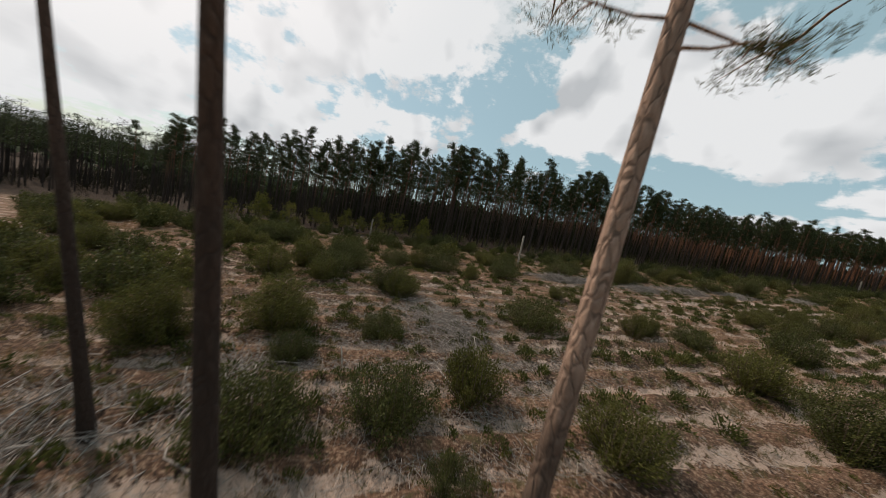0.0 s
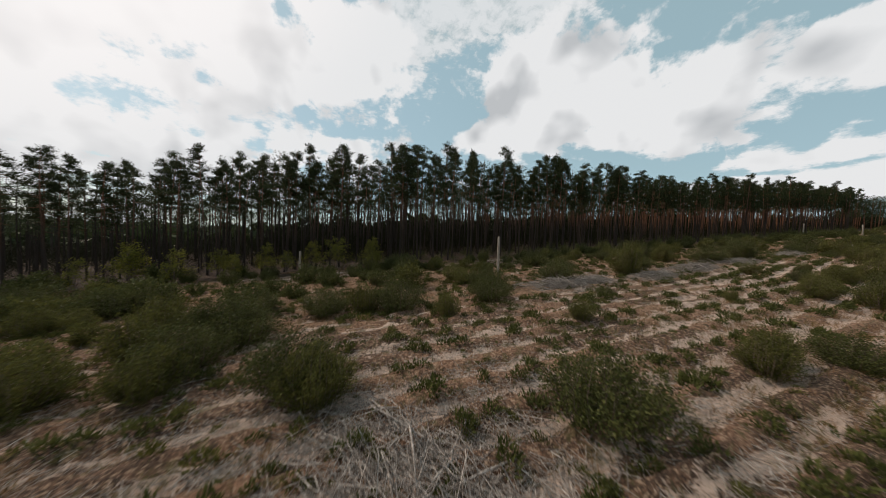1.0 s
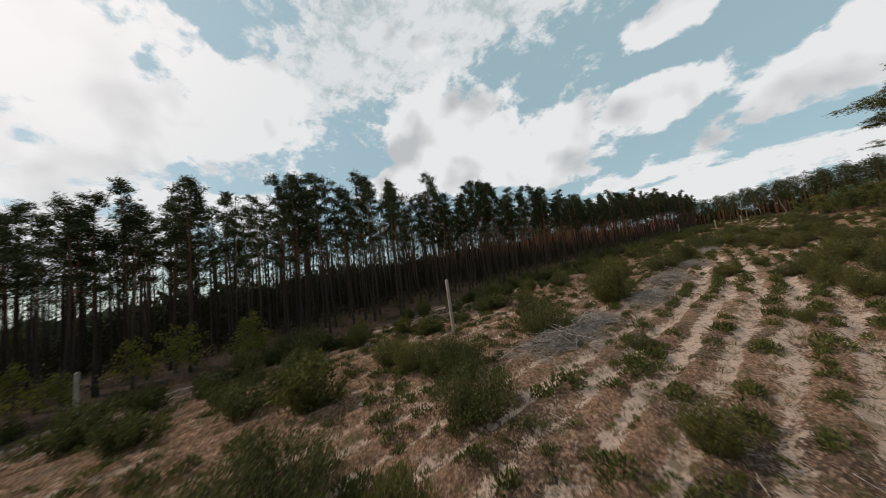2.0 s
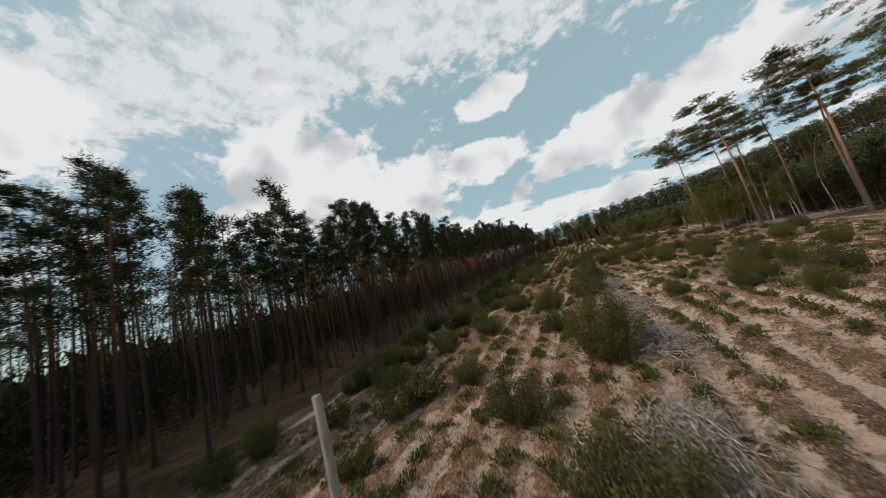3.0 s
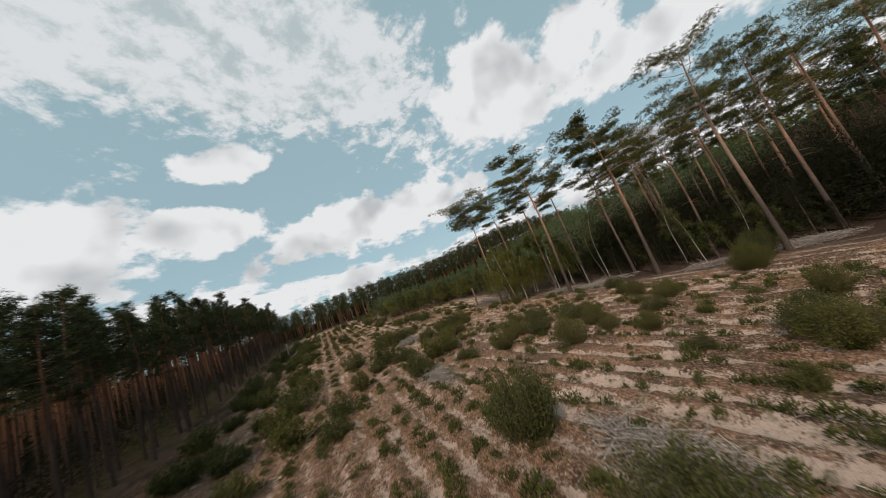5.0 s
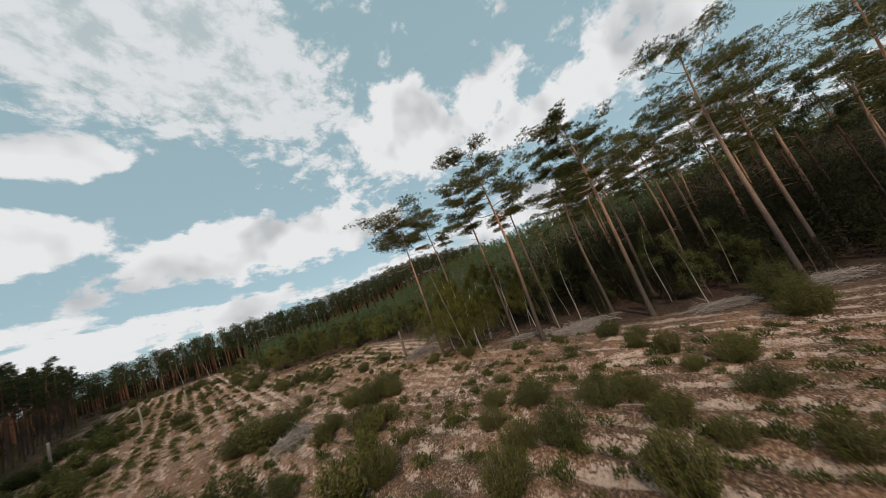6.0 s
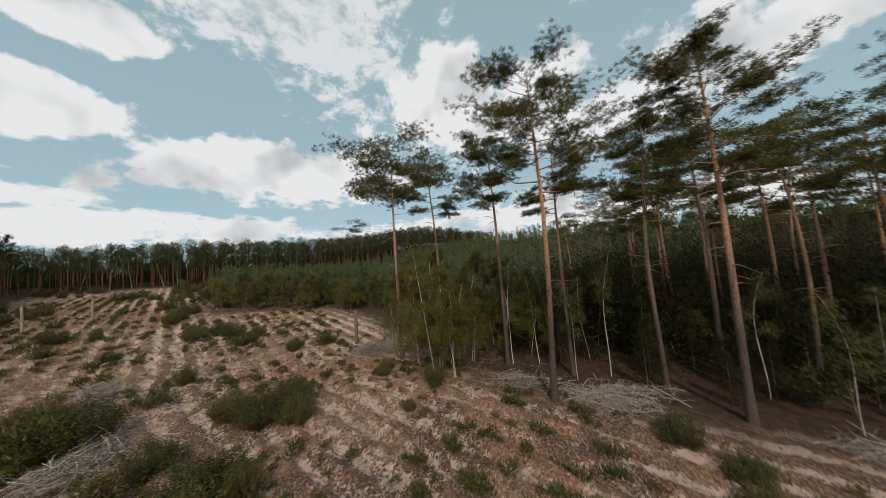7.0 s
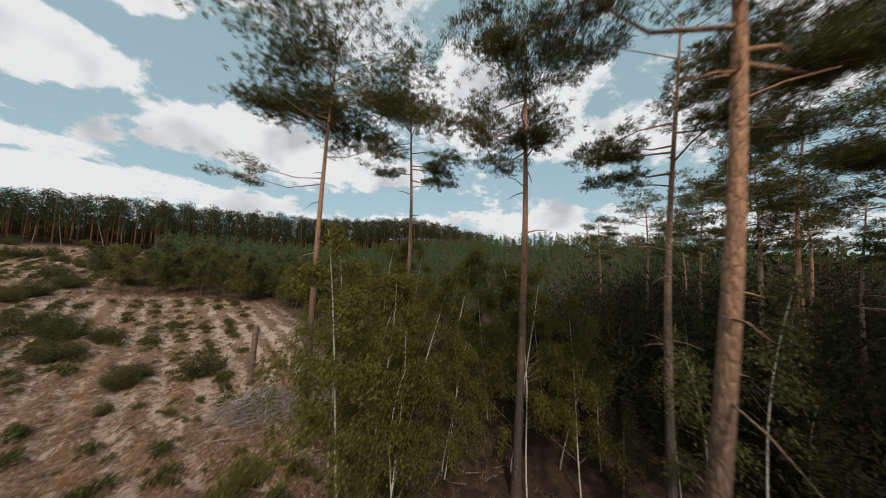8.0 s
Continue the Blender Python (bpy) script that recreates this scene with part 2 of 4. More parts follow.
        duff = g.mix(g.math("MULTIPLY", g.step(speck, 0.46, 0.39), 0.70), duff, (0.050, 0.033, 0.023, 1))
        sand = g.mix(g.math("MULTIPLY", g.step(g.noise(place, 10.0, 6.0, 0.75), 0.54, 0.62), 0.55), sand, (0.13, 0.085, 0.058, 1))
        open_ground = g.mix(sandy, duff, sand)
        moss = g.math("MULTIPLY", g.step(g.noise(place, 1.7, 6.0, 0.65), 0.54, 0.64), 0.6)
        open_ground = g.mix(moss, open_ground, (0.085, 0.082, 0.030, 1))
        clod = g.math("MULTIPLY", g.step(g.noise(place, 4.3, 6.0, 0.68), 0.575, 0.64), 0.82)
        open_ground = g.mix(clod, open_ground, (0.050, 0.034, 0.024, 1))
        # needle floor under the trees, its brown darkened to include the shade there
        ragged = g.math("MULTIPLY", g.math("SUBTRACT", g.noise(place, 0.22, 4.0), 0.5), 9.0)
        west = g.step(g.math("ADD", x, ragged), -9.5, -13.5)
        edge = g.math("SUBTRACT", x, g.math("MULTIPLY", g.math("MAXIMUM", g.math("SUBTRACT", 45.0, y), 0.0), 0.33))
        edge = g.math("ADD", g.math("SUBTRACT", edge, g.step(y, 56.0, 60.0, 0.0, 3.5)), g.step(y, 79.0, 87.0, 0.0, 14.0))
        edge = g.math("ADD", edge, g.math("MULTIPLY", ragged, 0.6))
        east = g.math("MULTIPLY", g.step(edge, 24.0, 29.0), g.step(y, -15.0, 5.0))
        woods = g.math("MAXIMUM", g.math("MAXIMUM", west, east), g.step(y, 138.0, 150.0))
        floor = g.mix(g.step(blot, 0.35, 0.7), (0.034, 0.021, 0.015, 1), (0.085, 0.049, 0.031, 1))
        return g.mix(woods, open_ground, floor)
    return surface("sandy_soil", colour, 0.95, lambda g, place: (g.math("ADD", g.noise(place, 5.0, 8.0, 0.72), g.math("MULTIPLY", g.noise(place, 19.0, 5.0, 0.72), 0.5)), 0.16))


SOIL = ground_material()
# Low tones: the plates' own grey, darkened further by painting in trunk-foot shade.
BARK_STAND = pine_bark("pine_bark", (0.085, 0.066, 0.056), (0.45, 0.255, 0.155), 3.5, 11.0)
BARK_SCALY = pine_bark("scaly_pine_bark", (0.085, 0.058, 0.044), (0.48, 0.275, 0.175), 2.8, 6.0)
# Forest bark goes darker than pine's own tone, to include the wood's shade.
BARK_WOOD = pine_bark("shaded_forest_bark", (0.040, 0.029, 0.024), (0.20, 0.088, 0.046), 4.0, 12.0)
# Bark of two southern edge pines, with the shade they stand in painted on.
BARK_SHADED = pine_bark("shaded_pine_bark", (0.048, 0.033, 0.026), (0.20, 0.105, 0.066), 4.0, 12.0)
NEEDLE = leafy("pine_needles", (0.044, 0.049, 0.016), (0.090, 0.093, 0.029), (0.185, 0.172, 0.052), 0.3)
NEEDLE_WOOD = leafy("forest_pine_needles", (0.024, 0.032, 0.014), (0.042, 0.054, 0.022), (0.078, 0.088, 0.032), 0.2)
WOODLAND_LEAF = leafy("mixed_woodland_leaves", (0.030, 0.042, 0.014), (0.060, 0.076, 0.024), (0.120, 0.130, 0.040), 0.25)
SPRUCE_LEAF = leafy("spruce_needles", (0.045, 0.068, 0.030), (0.083, 0.116, 0.052), (0.132, 0.166, 0.072), 0.2)
# Near-black spruce needles: the shade under the trees is put into their colour.
SHADE_LEAF = leafy("shaded_spruce_needles", (0.012, 0.012, 0.007), (0.021, 0.021, 0.010), (0.038, 0.036, 0.016), 0.1, 0.9)
SHRUB_LEAF = leafy("shrub_leaves", (0.060, 0.062, 0.017), (0.108, 0.107, 0.030), (0.185, 0.174, 0.052), 0.35)
DARK_LEAF = leafy("oak_scrub_leaves", (0.040, 0.046, 0.015), (0.072, 0.078, 0.025), (0.125, 0.126, 0.040), 0.3)
BIRCH_LEAF = leafy("birch_leaves", (0.064, 0.066, 0.016), (0.130, 0.129, 0.030), (0.245, 0.222, 0.053), 0.46)
# Yellow-green sapling leaves, lightened so that sunlight on them is in the colour.
YELLOW_LEAF = leafy("sunlit_sapling_leaves", (0.085, 0.09, 0.017), (0.19, 0.185, 0.034), (0.34, 0.30, 0.055), 0.6)
SEEDLING_LEAF = leafy("seedling_leaves", (0.044, 0.052, 0.015), (0.082, 0.090, 0.027), (0.145, 0.148, 0.046), 0.3)
STRAW = leafy("dry_grass_blades", (0.16, 0.088, 0.042), (0.29, 0.175, 0.095), (0.44, 0.295, 0.18), 0.3, 0.8)
GREEN_GRASS = leafy("green_grass_blades", (0.06, 0.058, 0.016), (0.115, 0.10, 0.030), (0.18, 0.155, 0.055), 0.3, 0.8)
TWIG = two_tone("weathered_twigs", (0.12, 0.098, 0.084), (0.43, 0.38, 0.345), 9.0)
DEAD_WOOD = two_tone("bare_branch_bark", (0.10, 0.07, 0.055), (0.20, 0.15, 0.12), 6.0)
POST_WOOD = two_tone("weathered_post_wood", (0.17, 0.135, 0.105), (0.36, 0.31, 0.26), 5.0, 0.9, (4, 4, 0.5), 0.01)
PALE_WOOD = two_tone("bleached_stake_wood", (0.40, 0.36, 0.31), (0.66, 0.62, 0.56), 8.0, 0.85, (4, 4, 0.6), 0.004)
BIRCH_BARK = birch_bark()


# ---- mesh helpers ----
def height(x, y):
    """The land: it climbs gently to the north and levels out far away; a wooded hill rises in the east."""
    x, y = np.asarray(x, float), np.asarray(y, float)
    yy = np.where(y > 160, 160 + 20 * np.tanh((y - 160) / 20), np.where(y < -60, -60 + 40 * np.tanh((y + 60) / 40), y))
    xx = np.clip(x, -60, 60)
    z = -0.0116 * (xx - 13.8) + 0.0830 * (yy - 20.9)
    rise = np.clip((x - 48) / 85, 0, 1)
    tall = 9.5 + 5.0 * np.clip((135 - y) / 60, 0, 1)
    z = z + tall * rise * rise * (3 - 2 * rise) * np.clip((y + 100) / 80, 0, 1)
    return z + 0.10 * np.sin(x * 0.19 + 1.3) * np.sin(y * 0.13) + 0.07 * np.sin(x * 0.43 + y * 0.21)


def H(x, y):
    return float(height(x, y))


def mesh_from(name, verts, faces, material, smooth=False):
    """A mesh from arrays: verts (n, 3), faces a list of (m, 3) and (m, 4) index arrays."""
    me = bpy.data.meshes.new(name)
    verts = np.asarray(verts, np.float32)
    faces = [np.asarray(f, np.int32) for f in faces if len(f)]
    loops = np.concatenate([f.ravel() for f in faces])
    totals = np.concatenate([np.full(len(f), f.shape[1], np.int32) for f in faces])
    starts = np.concatenate([[0], np.cumsum(totals)[:-1]]).astype(np.int32)
    me.vertices.add(len(verts))
    me.vertices.foreach_set("co", verts.ravel())
    me.loops.add(len(loops))
    me.loops.foreach_set("vertex_index", loops)
    me.polygons.add(len(totals))
    me.polygons.foreach_set("loop_start", starts)
    me.polygons.foreach_set("use_smooth", np.full(len(totals), smooth))
    me.update(calc_edges=True)
    me.validate()
    me.materials.append(material)
    return me


class Soup:
    """Gathers verts, triangles and quads."""

    def __init__(self):
        self.v, self.f3, self.f4, self.n = [], [], [], 0

    def add(self, v, f3=None, f4=None):
        if f3 is not None and len(f3):
            self.f3.append(np.asarray(f3) + self.n)
        if f4 is not None and len(f4):
            self.f4.append(np.asarray(f4) + self.n)
        self.v.append(np.asarray(v, float))
        self.n += len(v)

    def tube(self, points, radii, sides=6, cap=True):
        points = np.asarray(points, float)
        radii = np.asarray(radii, float)
        along = np.gradient(points, axis=0)
        along /= np.linalg.norm(along, axis=1)[:, None] + 1e-9
        ref = np.array([0.0, 0, 1]) if abs(along[:, 2]).mean() < 0.8 else np.array([1.0, 0, 0])
        u = np.cross(along, ref)
        u /= np.linalg.norm(u, axis=1)[:, None] + 1e-9
        w = np.cross(along, u)
        a = np.arange(sides) * 2 * np.pi / sides
        ring = points[:, None] + radii[:, None, None] * (np.cos(a)[None, :, None] * u[:, None] + np.sin(a)[None, :, None] * w[:, None])
        k = len(points)
        i, j = np.meshgrid(np.arange(k - 1), np.arange(sides), indexing="ij")
        i, j = i.ravel(), j.ravel()
        jn = (j + 1) % sides
        quads = np.stack([i * sides + j, i * sides + jn, (i + 1) * sides + jn, (i + 1) * sides + j], 1)
        v = ring.reshape(-1, 3)
        tris = None
        if cap:
            v = np.vstack([v, points[-1]])
            tris = [[(k - 1) * sides + q, (k - 1) * sides + (q + 1) % sides, k * sides] for q in range(sides)]
        self.add(v, tris, quads)

    def leaves(self, centres, ways, length, width, rng, droop=0.0):
        """Diamond leaves: at each centre, pointing along its way."""
        n = len(centres)
        ways = ways / (np.linalg.norm(ways, axis=1)[:, None] + 1e-9)
        side = np.cross(ways, rng.normal(size=(n, 3)))
        side /= np.linalg.norm(side, axis=1)[:, None] + 1e-9
        ln = (length * rng.uniform(0.6, 1.3, n))[:, None]
        wd = (width * rng.uniform(0.6, 1.3, n))[:, None]
        tip = centres + ways * ln - np.array([0, 0, droop]) * ln
        mid = centres + ways * ln * 0.5
        v = np.stack([centres, mid + side * wd * 0.5, tip, mid - side * wd * 0.5], 1).reshape(-1, 3)
        self.add(v, None, np.arange(4 * n).reshape(-1, 4))

    def needles(self, centres, ways, length, width, rng):
        n = len(centres)
        ways = ways / (np.linalg.norm(ways, axis=1)[:, None] + 1e-9)
        side = np.cross(ways, rng.normal(size=(n, 3)))
        side /= np.linalg.norm(side, axis=1)[:, None] + 1e-9
        ln = (length * rng.uniform(0.6, 1.3, n))[:, None]
        wd = (width * rng.uniform(0.7, 1.3, n))[:, None]
        v = np.stack([centres + side * wd * 0.5, centres - side * wd * 0.5, centres + ways * ln], 1).reshape(-1, 3)
        self.add(v, np.arange(3 * n).reshape(-1, 3))

    def arrays(self):
        v = np.vstack(self.v)
        f3 = np.vstack(self.f3) if self.f3 else np.zeros((0, 3), int)
        f4 = np.vstack(self.f4) if self.f4 else np.zeros((0, 4), int)
        return v, f3, f4

    def mesh(self, name, material, smooth=False):
        v, f3, f4 = self.arrays()
        return mesh_from(name, v, [f3, f4], material, smooth)


JOINED = ("branchwork", "brushwood", "woody_base", "crown", "foliage")      # parts whose pieces are too fine to pick apart


def part(name, mesh, parent, label=""):
    ob = new(name, mesh)
    ob.parent = parent
    return tagged(ob, label, kind="stuff" if name in JOINED else "")


def unit(rng, n):
    d = rng.normal(size=(n, 3))
    return d / np.linalg.norm(d, axis=1)[:, None]


# ---- ground: one sheet with furrows, out to the horizon ----
def make_ground():
    near_x = np.arange(-18, 36.01, ROW / 8)
    near_y = np.arange(-52, 110.01, 0.6)
    out = lambda start, sign: start + sign * np.cumsum(1.0 * 1.22 ** np.arange(33))
    xs = np.concatenate([out(near_x[0], -1)[::-1], near_x, out(near_x[-1], 1)])
    ys = np.concatenate([out(near_y[0], -1)[::-1], near_y, out(near_y[-1], 1)])
    X, Y = np.meshgrid(xs, ys, indexing="ij")
    rng = np.random.default_rng(3)
    Z = height(X, Y)
    inside = np.clip((X + 11) / 4, 0, 1) * np.clip((27 - X) / 4 + np.clip((45 - Y) * 0.08, -1, 2), 0, 1) * np.clip((112 - Y) / 12, 0, 1) * np.clip((Y + 50) / 6, 0, 1)
    wob = 0.12 * np.sin(Y * 0.31 + X * 0.7) + 0.08 * np.sin(Y * 0.9 + X * 0.3)
    ridge = np.cos((X + wob + lean(Y) * (X > BLOCK_EDGE) - ROW_START) * 2 * np.pi / ROW)
    Z = Z + inside * (0.125 * ridge + rng.normal(0, 0.055, X.shape))
    lump = np.sin(X * 2.1 + np.sin(Y * 1.3) * 2) * np.sin(Y * 1.7 + np.sin(X * 0.9) * 2)
    Z = Z + np.clip(inside, 0.15, 1) * 0.045 * lump * (np.abs(X) < 90) * (np.abs(Y) < 160)
    nx, ny = len(xs), len(ys)
    i, j = np.meshgrid(np.arange(nx - 1), np.arange(ny - 1), indexing="ij")
    i, j = i.ravel(), j.ravel()
    quads = np.stack([i * ny + j, (i + 1) * ny + j, (i + 1) * ny + j + 1, i * ny + j + 1], 1)
    me = mesh_from("ground", np.stack([X.ravel(), Y.ravel(), Z.ravel()], 1), [quads], SOIL, True)
    tagged(new("ground", me), "pale sandy soil in planting furrows with brown litter", "ground", kind="structure")


make_ground()


# ---- trees ----
def trunk_line(rng, tall, lean, bend):
    k = 13
    s = np.linspace(0, 1, k)
    a = rng.uniform(0, 6.28)
    sway = bend * np.sin(s * np.pi * rng.uniform(0.8, 1.6)) * s
    x = lean[0] * tall * s + sway * np.cos(a)
    y = lean[1] * tall * s + sway * np.sin(a)
    return np.stack([x, y, tall * s], 1)


def along(line, s):
    k = (len(line) - 1) * s
    i = int(min(k, len(line) - 2))
    return line[i] + (line[i + 1] - line[i]) * (k - i)


def pine_meshes(seed, tall, girth, bare, spread, needles, bark, leaf, sides=10, stubs=8, lean=(0.0, 0.0), bend=0.35, size=(0.26, 0.035), limbs=26, apart=False, tufts=0, flat=0.0, lows=(), deep=False, lift=0.42):
    """Trunk, limbs and needle crown of one Scots pine: bare to a share of its height, then flat layered clumps."""
    rng = np.random.default_rng(seed)
    line = trunk_line(rng, tall, lean, bend)
    s = np.linspace(0, 1, len(line))
    radii = girth * (0.16 + 0.84 * (1 - s) ** 0.8)
    radii[0] *= 1.35
    foot = line.copy()
    foot[0, 2] -= 0.35
    t = Soup()
    t.tube(foot, radii, sides)
    b, c = Soup(), Soup()
    single = []
    for q in range(stubs):                      # dead stubs below the crown
        h = rng.uniform(bare * 0.55, bare + 0.08)
        p = along(line, h)
        a = rng.uniform(0, 6.28)
        ln = rng.uniform(0.3, 1.5)
        d = np.array([np.cos(a), np.sin(a), rng.uniform(-0.25, 0.3)])
        pts = np.stack([p, p + d * ln * 0.5, p + d * ln + np.array([0, 0, -0.12 * ln])])
        b.tube(pts, [0.03, 0.022, 0.006], 4)
    clumps = []
    for q in range(limbs + len(lows)):
        low = lows[q - limbs] if q >= limbs else None
        h = low[0] if low else bare + (1 - bare) * ((q + rng.uniform(0, 1)) / limbs) ** 0.9
        h = min(h, 0.985)
        rel = max(0.0, (h - bare) / (1 - bare))
        p = along(line, h)
        a = rng.uniform(0, 6.28)
        reach = spread * (0.35 + 0.75 * ((1 - flat) * math.sin(math.pi * min(1, 0.22 + 0.72 * rel)) + flat * math.sin(math.pi * (0.12 + 0.58 * rel)))) * rng.uniform(0.5, 1.15)
        rise = rng.uniform(-0.10, 0.24) + lift * rel * (1 - 0.4 * flat)
        if not apart:                           # close-grown trees taper to the top
            reach *= 1.12 - 0.52 * rel
        if low:
            a, reach, rise = radians(low[1]), low[2], low[3]
        d = np.array([np.cos(a), np.sin(a), 0])
        pts = [p]
        for f in (0.35, 0.7, 1.0):
            pts.append(p + d * reach * f + np.array([0, 0, rise * reach * f ** 1.4]) + rng.normal(0, 0.08 * reach, 3) * f)
        pts = np.array(pts)
        r0 = max(0.02, girth * 0.28 * (1 - rel * 0.6)) * (0.55 if low else 1.0)
        if apart:
            one = Soup()
            one.tube(pts, [r0, r0 * 0.7, r0 * 0.45, r0 * 0.15], 6)
            single.append(one.mesh("limb", bark, True))
        else:
            b.tube(pts, [r0, r0 * 0.7, r0 * 0.45, r0 * 0.15], 5)
        clumps += [(pts[3], 1.0, q), (pts[2] + rng.normal(0, 0.2, 3), 0.85, q)]
        for z in range(5 if apart else 3):
            f = rng.uniform(0.35, 1.0)
            m = pts[1] + (pts[3] - pts[1]) * f
            o = rng.normal(0, 0.35 * reach / 2, 3) * np.array([1, 1, 0.35])
            if apart:
                b.tube(np.stack([m, m + o * 0.5 + np.array([0, 0, 0.05]), m + o]), [0.016, 0.012, 0.005], 3, False)
            clumps.append((m + o, 0.75, q))
    clumps.append((line[-1], 0.9, -1))
    sprays = [Soup() for one in single]
    each = max(4, needles // len(clumps))
    for p, f, limb in clumps:
        into = sprays[limb] if deep and limb >= 0 else c
        some = max(3, int(each * 0.4)) if limb >= limbs else each
        r = spread * (0.33 if apart else 0.27) * f * rng.uniform(0.7, 1.3) * (0.45 if limb >= limbs else 1.0)
        if tufts:                               # shoot ends, each a brush of needles
            d = unit(rng, tufts)
            ends = p + d * (rng.uniform(0.05, 1, tufts) ** 0.55)[:, None] * np.array([r, r, r * (0.22 if apart else 0.75)])
            k = max(3, some // tufts)
            way = unit(rng, tufts * k) + np.repeat(d * np.array([0.7, 0.7, 0.2]), k, 0) + np.array([0, 0, 0.45])
            q = np.repeat(ends, k, 0) + rng.normal(0, size[0] * 0.45, (tufts * k, 3)) * np.array([1, 1, 0.6])
            into.needles(q, way, size[0], size[1], rng)
        else:
            d = unit(rng, each)
            q = p + d * (rng.uniform(0.02, 1, each) ** 0.6)[:, None] * np.array([r, r, r * 0.38])
            c.needles(q, d * np.array([1, 1, 0.6]) + np.array([0, 0, 0.35]), size[0], size[1], rng)
    return [("trunk", t.mesh("trunk", bark, True)), ("brushwood" if apart else "branchwork", b.mesh("branchwork", bark, True)), ("crown", c.mesh("crown", leaf))] + [("limb", me, sprays[k].mesh("foliage", leaf) if deep else None) for k, me in enumerate(single)]


def stand_tree(name, meshes, m, label, group, category="tree"):
    ob = new(name)
    for kind, me, *spray in meshes:
        piece = part(kind, me, ob)
        for one in spray:
            if one:
                part("foliage", one, piece)
    ob.matrix_world = m
    return tagged(ob, label, category, group)


def standing(x, y, turn=0.0, size=1.0, tilt=(0.0, 0.0), broad=1.0):
    """A pose on the ground, turned, scaled (broad: sideways only) and tilted (degrees)."""
    return pose(x, y, H(x, y) - 0.05, tilt[0], tilt[1], turn) @ Matrix.Diagonal((size * broad, size * broad, size, 1))


def place_copies(patterns, spots, label, group, name, category="tree", labels=None):
    """Trees at spots (x, y, turn, size, pattern): the first of each pattern is built, the others are copied."""
    first = {}
    for x, y, turn, size, k, tilt in spots:
        if k not in first:
            first[k] = stand_tree(name, patterns[k], standing(x, y, turn, size, tilt), label, group, category)
        else:
            ob = copy_thing(first[k], Matrix())
            ob.matrix_world = standing(x, y, turn, size, tilt)


# tall pines at the edge of the eastern stand: nearer ones with finer needles
def tall_pines(needles, tufts, size, deep):
    make = lambda seed, tall, girth, bare, spread, share, stubs, limbs, bend, **more: pine_meshes(seed, tall, girth, bare, spread, int(needles * share), BARK_STAND, NEEDLE, stubs=stubs, limbs=limbs, bend=bend, size=size, apart=True, tufts=tufts, deep=deep, **more)
    return [make(11, 19.0, 0.20, 0.60, 3.2, 1.0, 9, 25, 0.3, flat=0.5), make(12, 18.0, 0.17, 0.68, 3.0, 0.62, 12, 20, 0.45, flat=0.7),
            make(13, 18.5, 0.19, 0.62, 3.2, 0.80, 12, 23, 0.3, flat=0.45), make(14, 20.0, 0.21, 0.66, 3.5, 0.58, 10, 21, 0.6, flat=0.8), make(15, 17.0, 0.15, 0.69, 2.7, 0.52, 12, 17, 0.5, flat=0.8),
            make(16, 18.6, 0.17, 0.765, 4.2, 1.3, 6, 34, 0.25, flat=1.0, lift=0.2, lows=((0.63, 138, 4.6, 0.02), (0.645, 146, 3.6, 0.08), (0.70, 310, 3.0, 0.0)))]


NEAR_TALL, TALL = tall_pines(104000, 19, (0.145, 0.021), True), tall_pines(17000, 9, (0.23, 0.050), False)
rng = np.random.default_rng(5)
near_pines = [(27.0, 41.8, 1.0, 2), (31.9, 34.2, 1.0, 0), (34.6, 25.5, 1.0, 3), (24.7, 53.3, 0.91, 5), (30.2, 54.4, 1.03, 4), (29.9, 46.8, 0.99, 1), (31.5, 42.6, 0.98, 4), (33.8, 37.8, 0.97, 1)]
edge_pines = [(40.9, 23.7, 1.0, 0), (48.8, 32.0, 1.0, 2), (43.8, 30.0, 1.0, 1), (46.3, 21.8, 1.0, 3), (53.1, 23.0, 1.0, 0), (37.8, 31.4, 0.95, 4), (40.0, 35.5, 1.0, 2), (38.5, 17.5, 1.0, 1),
              (45.0, 38.5, 0.9, 3), (50.5, 40.0, 0.95, 0), (53.8, 51.3, 0.75, 1), (54.7, 47.4, 0.8, 3), (55.2, 43.3, 0.9, 2), (43.5, 41.0, 0.9, 0), (48.0, 26.5, 1.0, 2),
              (56.5, 30.0, 0.95, 1), (52.0, 35.5, 0.9, 4), (58.5, 37.0, 0.9, 3), (41.5, 15.5, 1.0, 2), (45.0, 12.0, 1.0, 4), (50.0, 16.5, 1.0, 1), (56.5, 15.0, 0.95, 2), (60.5, 24.5, 0.95, 0), (61.0, 45.0, 0.8, 4)]
spots = [(x, y, rng.uniform(0, 360), s, k, (0.0, 0.0)) for x, y, s, k in near_pines]
spots[0] = (*spots[0][:2], 0.0, 1.0, 2, (3.0, -2.0))
spots[3] = (*spots[3][:2], 0.0, 0.91, 5, (0.0, 0.5))
place_copies(NEAR_TALL, spots, "tall Scots pine with a bare orange trunk and flat clumped crown", "pines of the eastern stand", "pine_tree")
spots = [(x, y, rng.uniform(0, 360), s, k, (0.0, 0.0)) for x, y, s, k in edge_pines]
place_copies(TALL, spots, "tall Scots pine with a bare trunk behind the stand edge", "pines of the eastern stand", "pine_tree")
edge_pines = near_pines + edge_pines
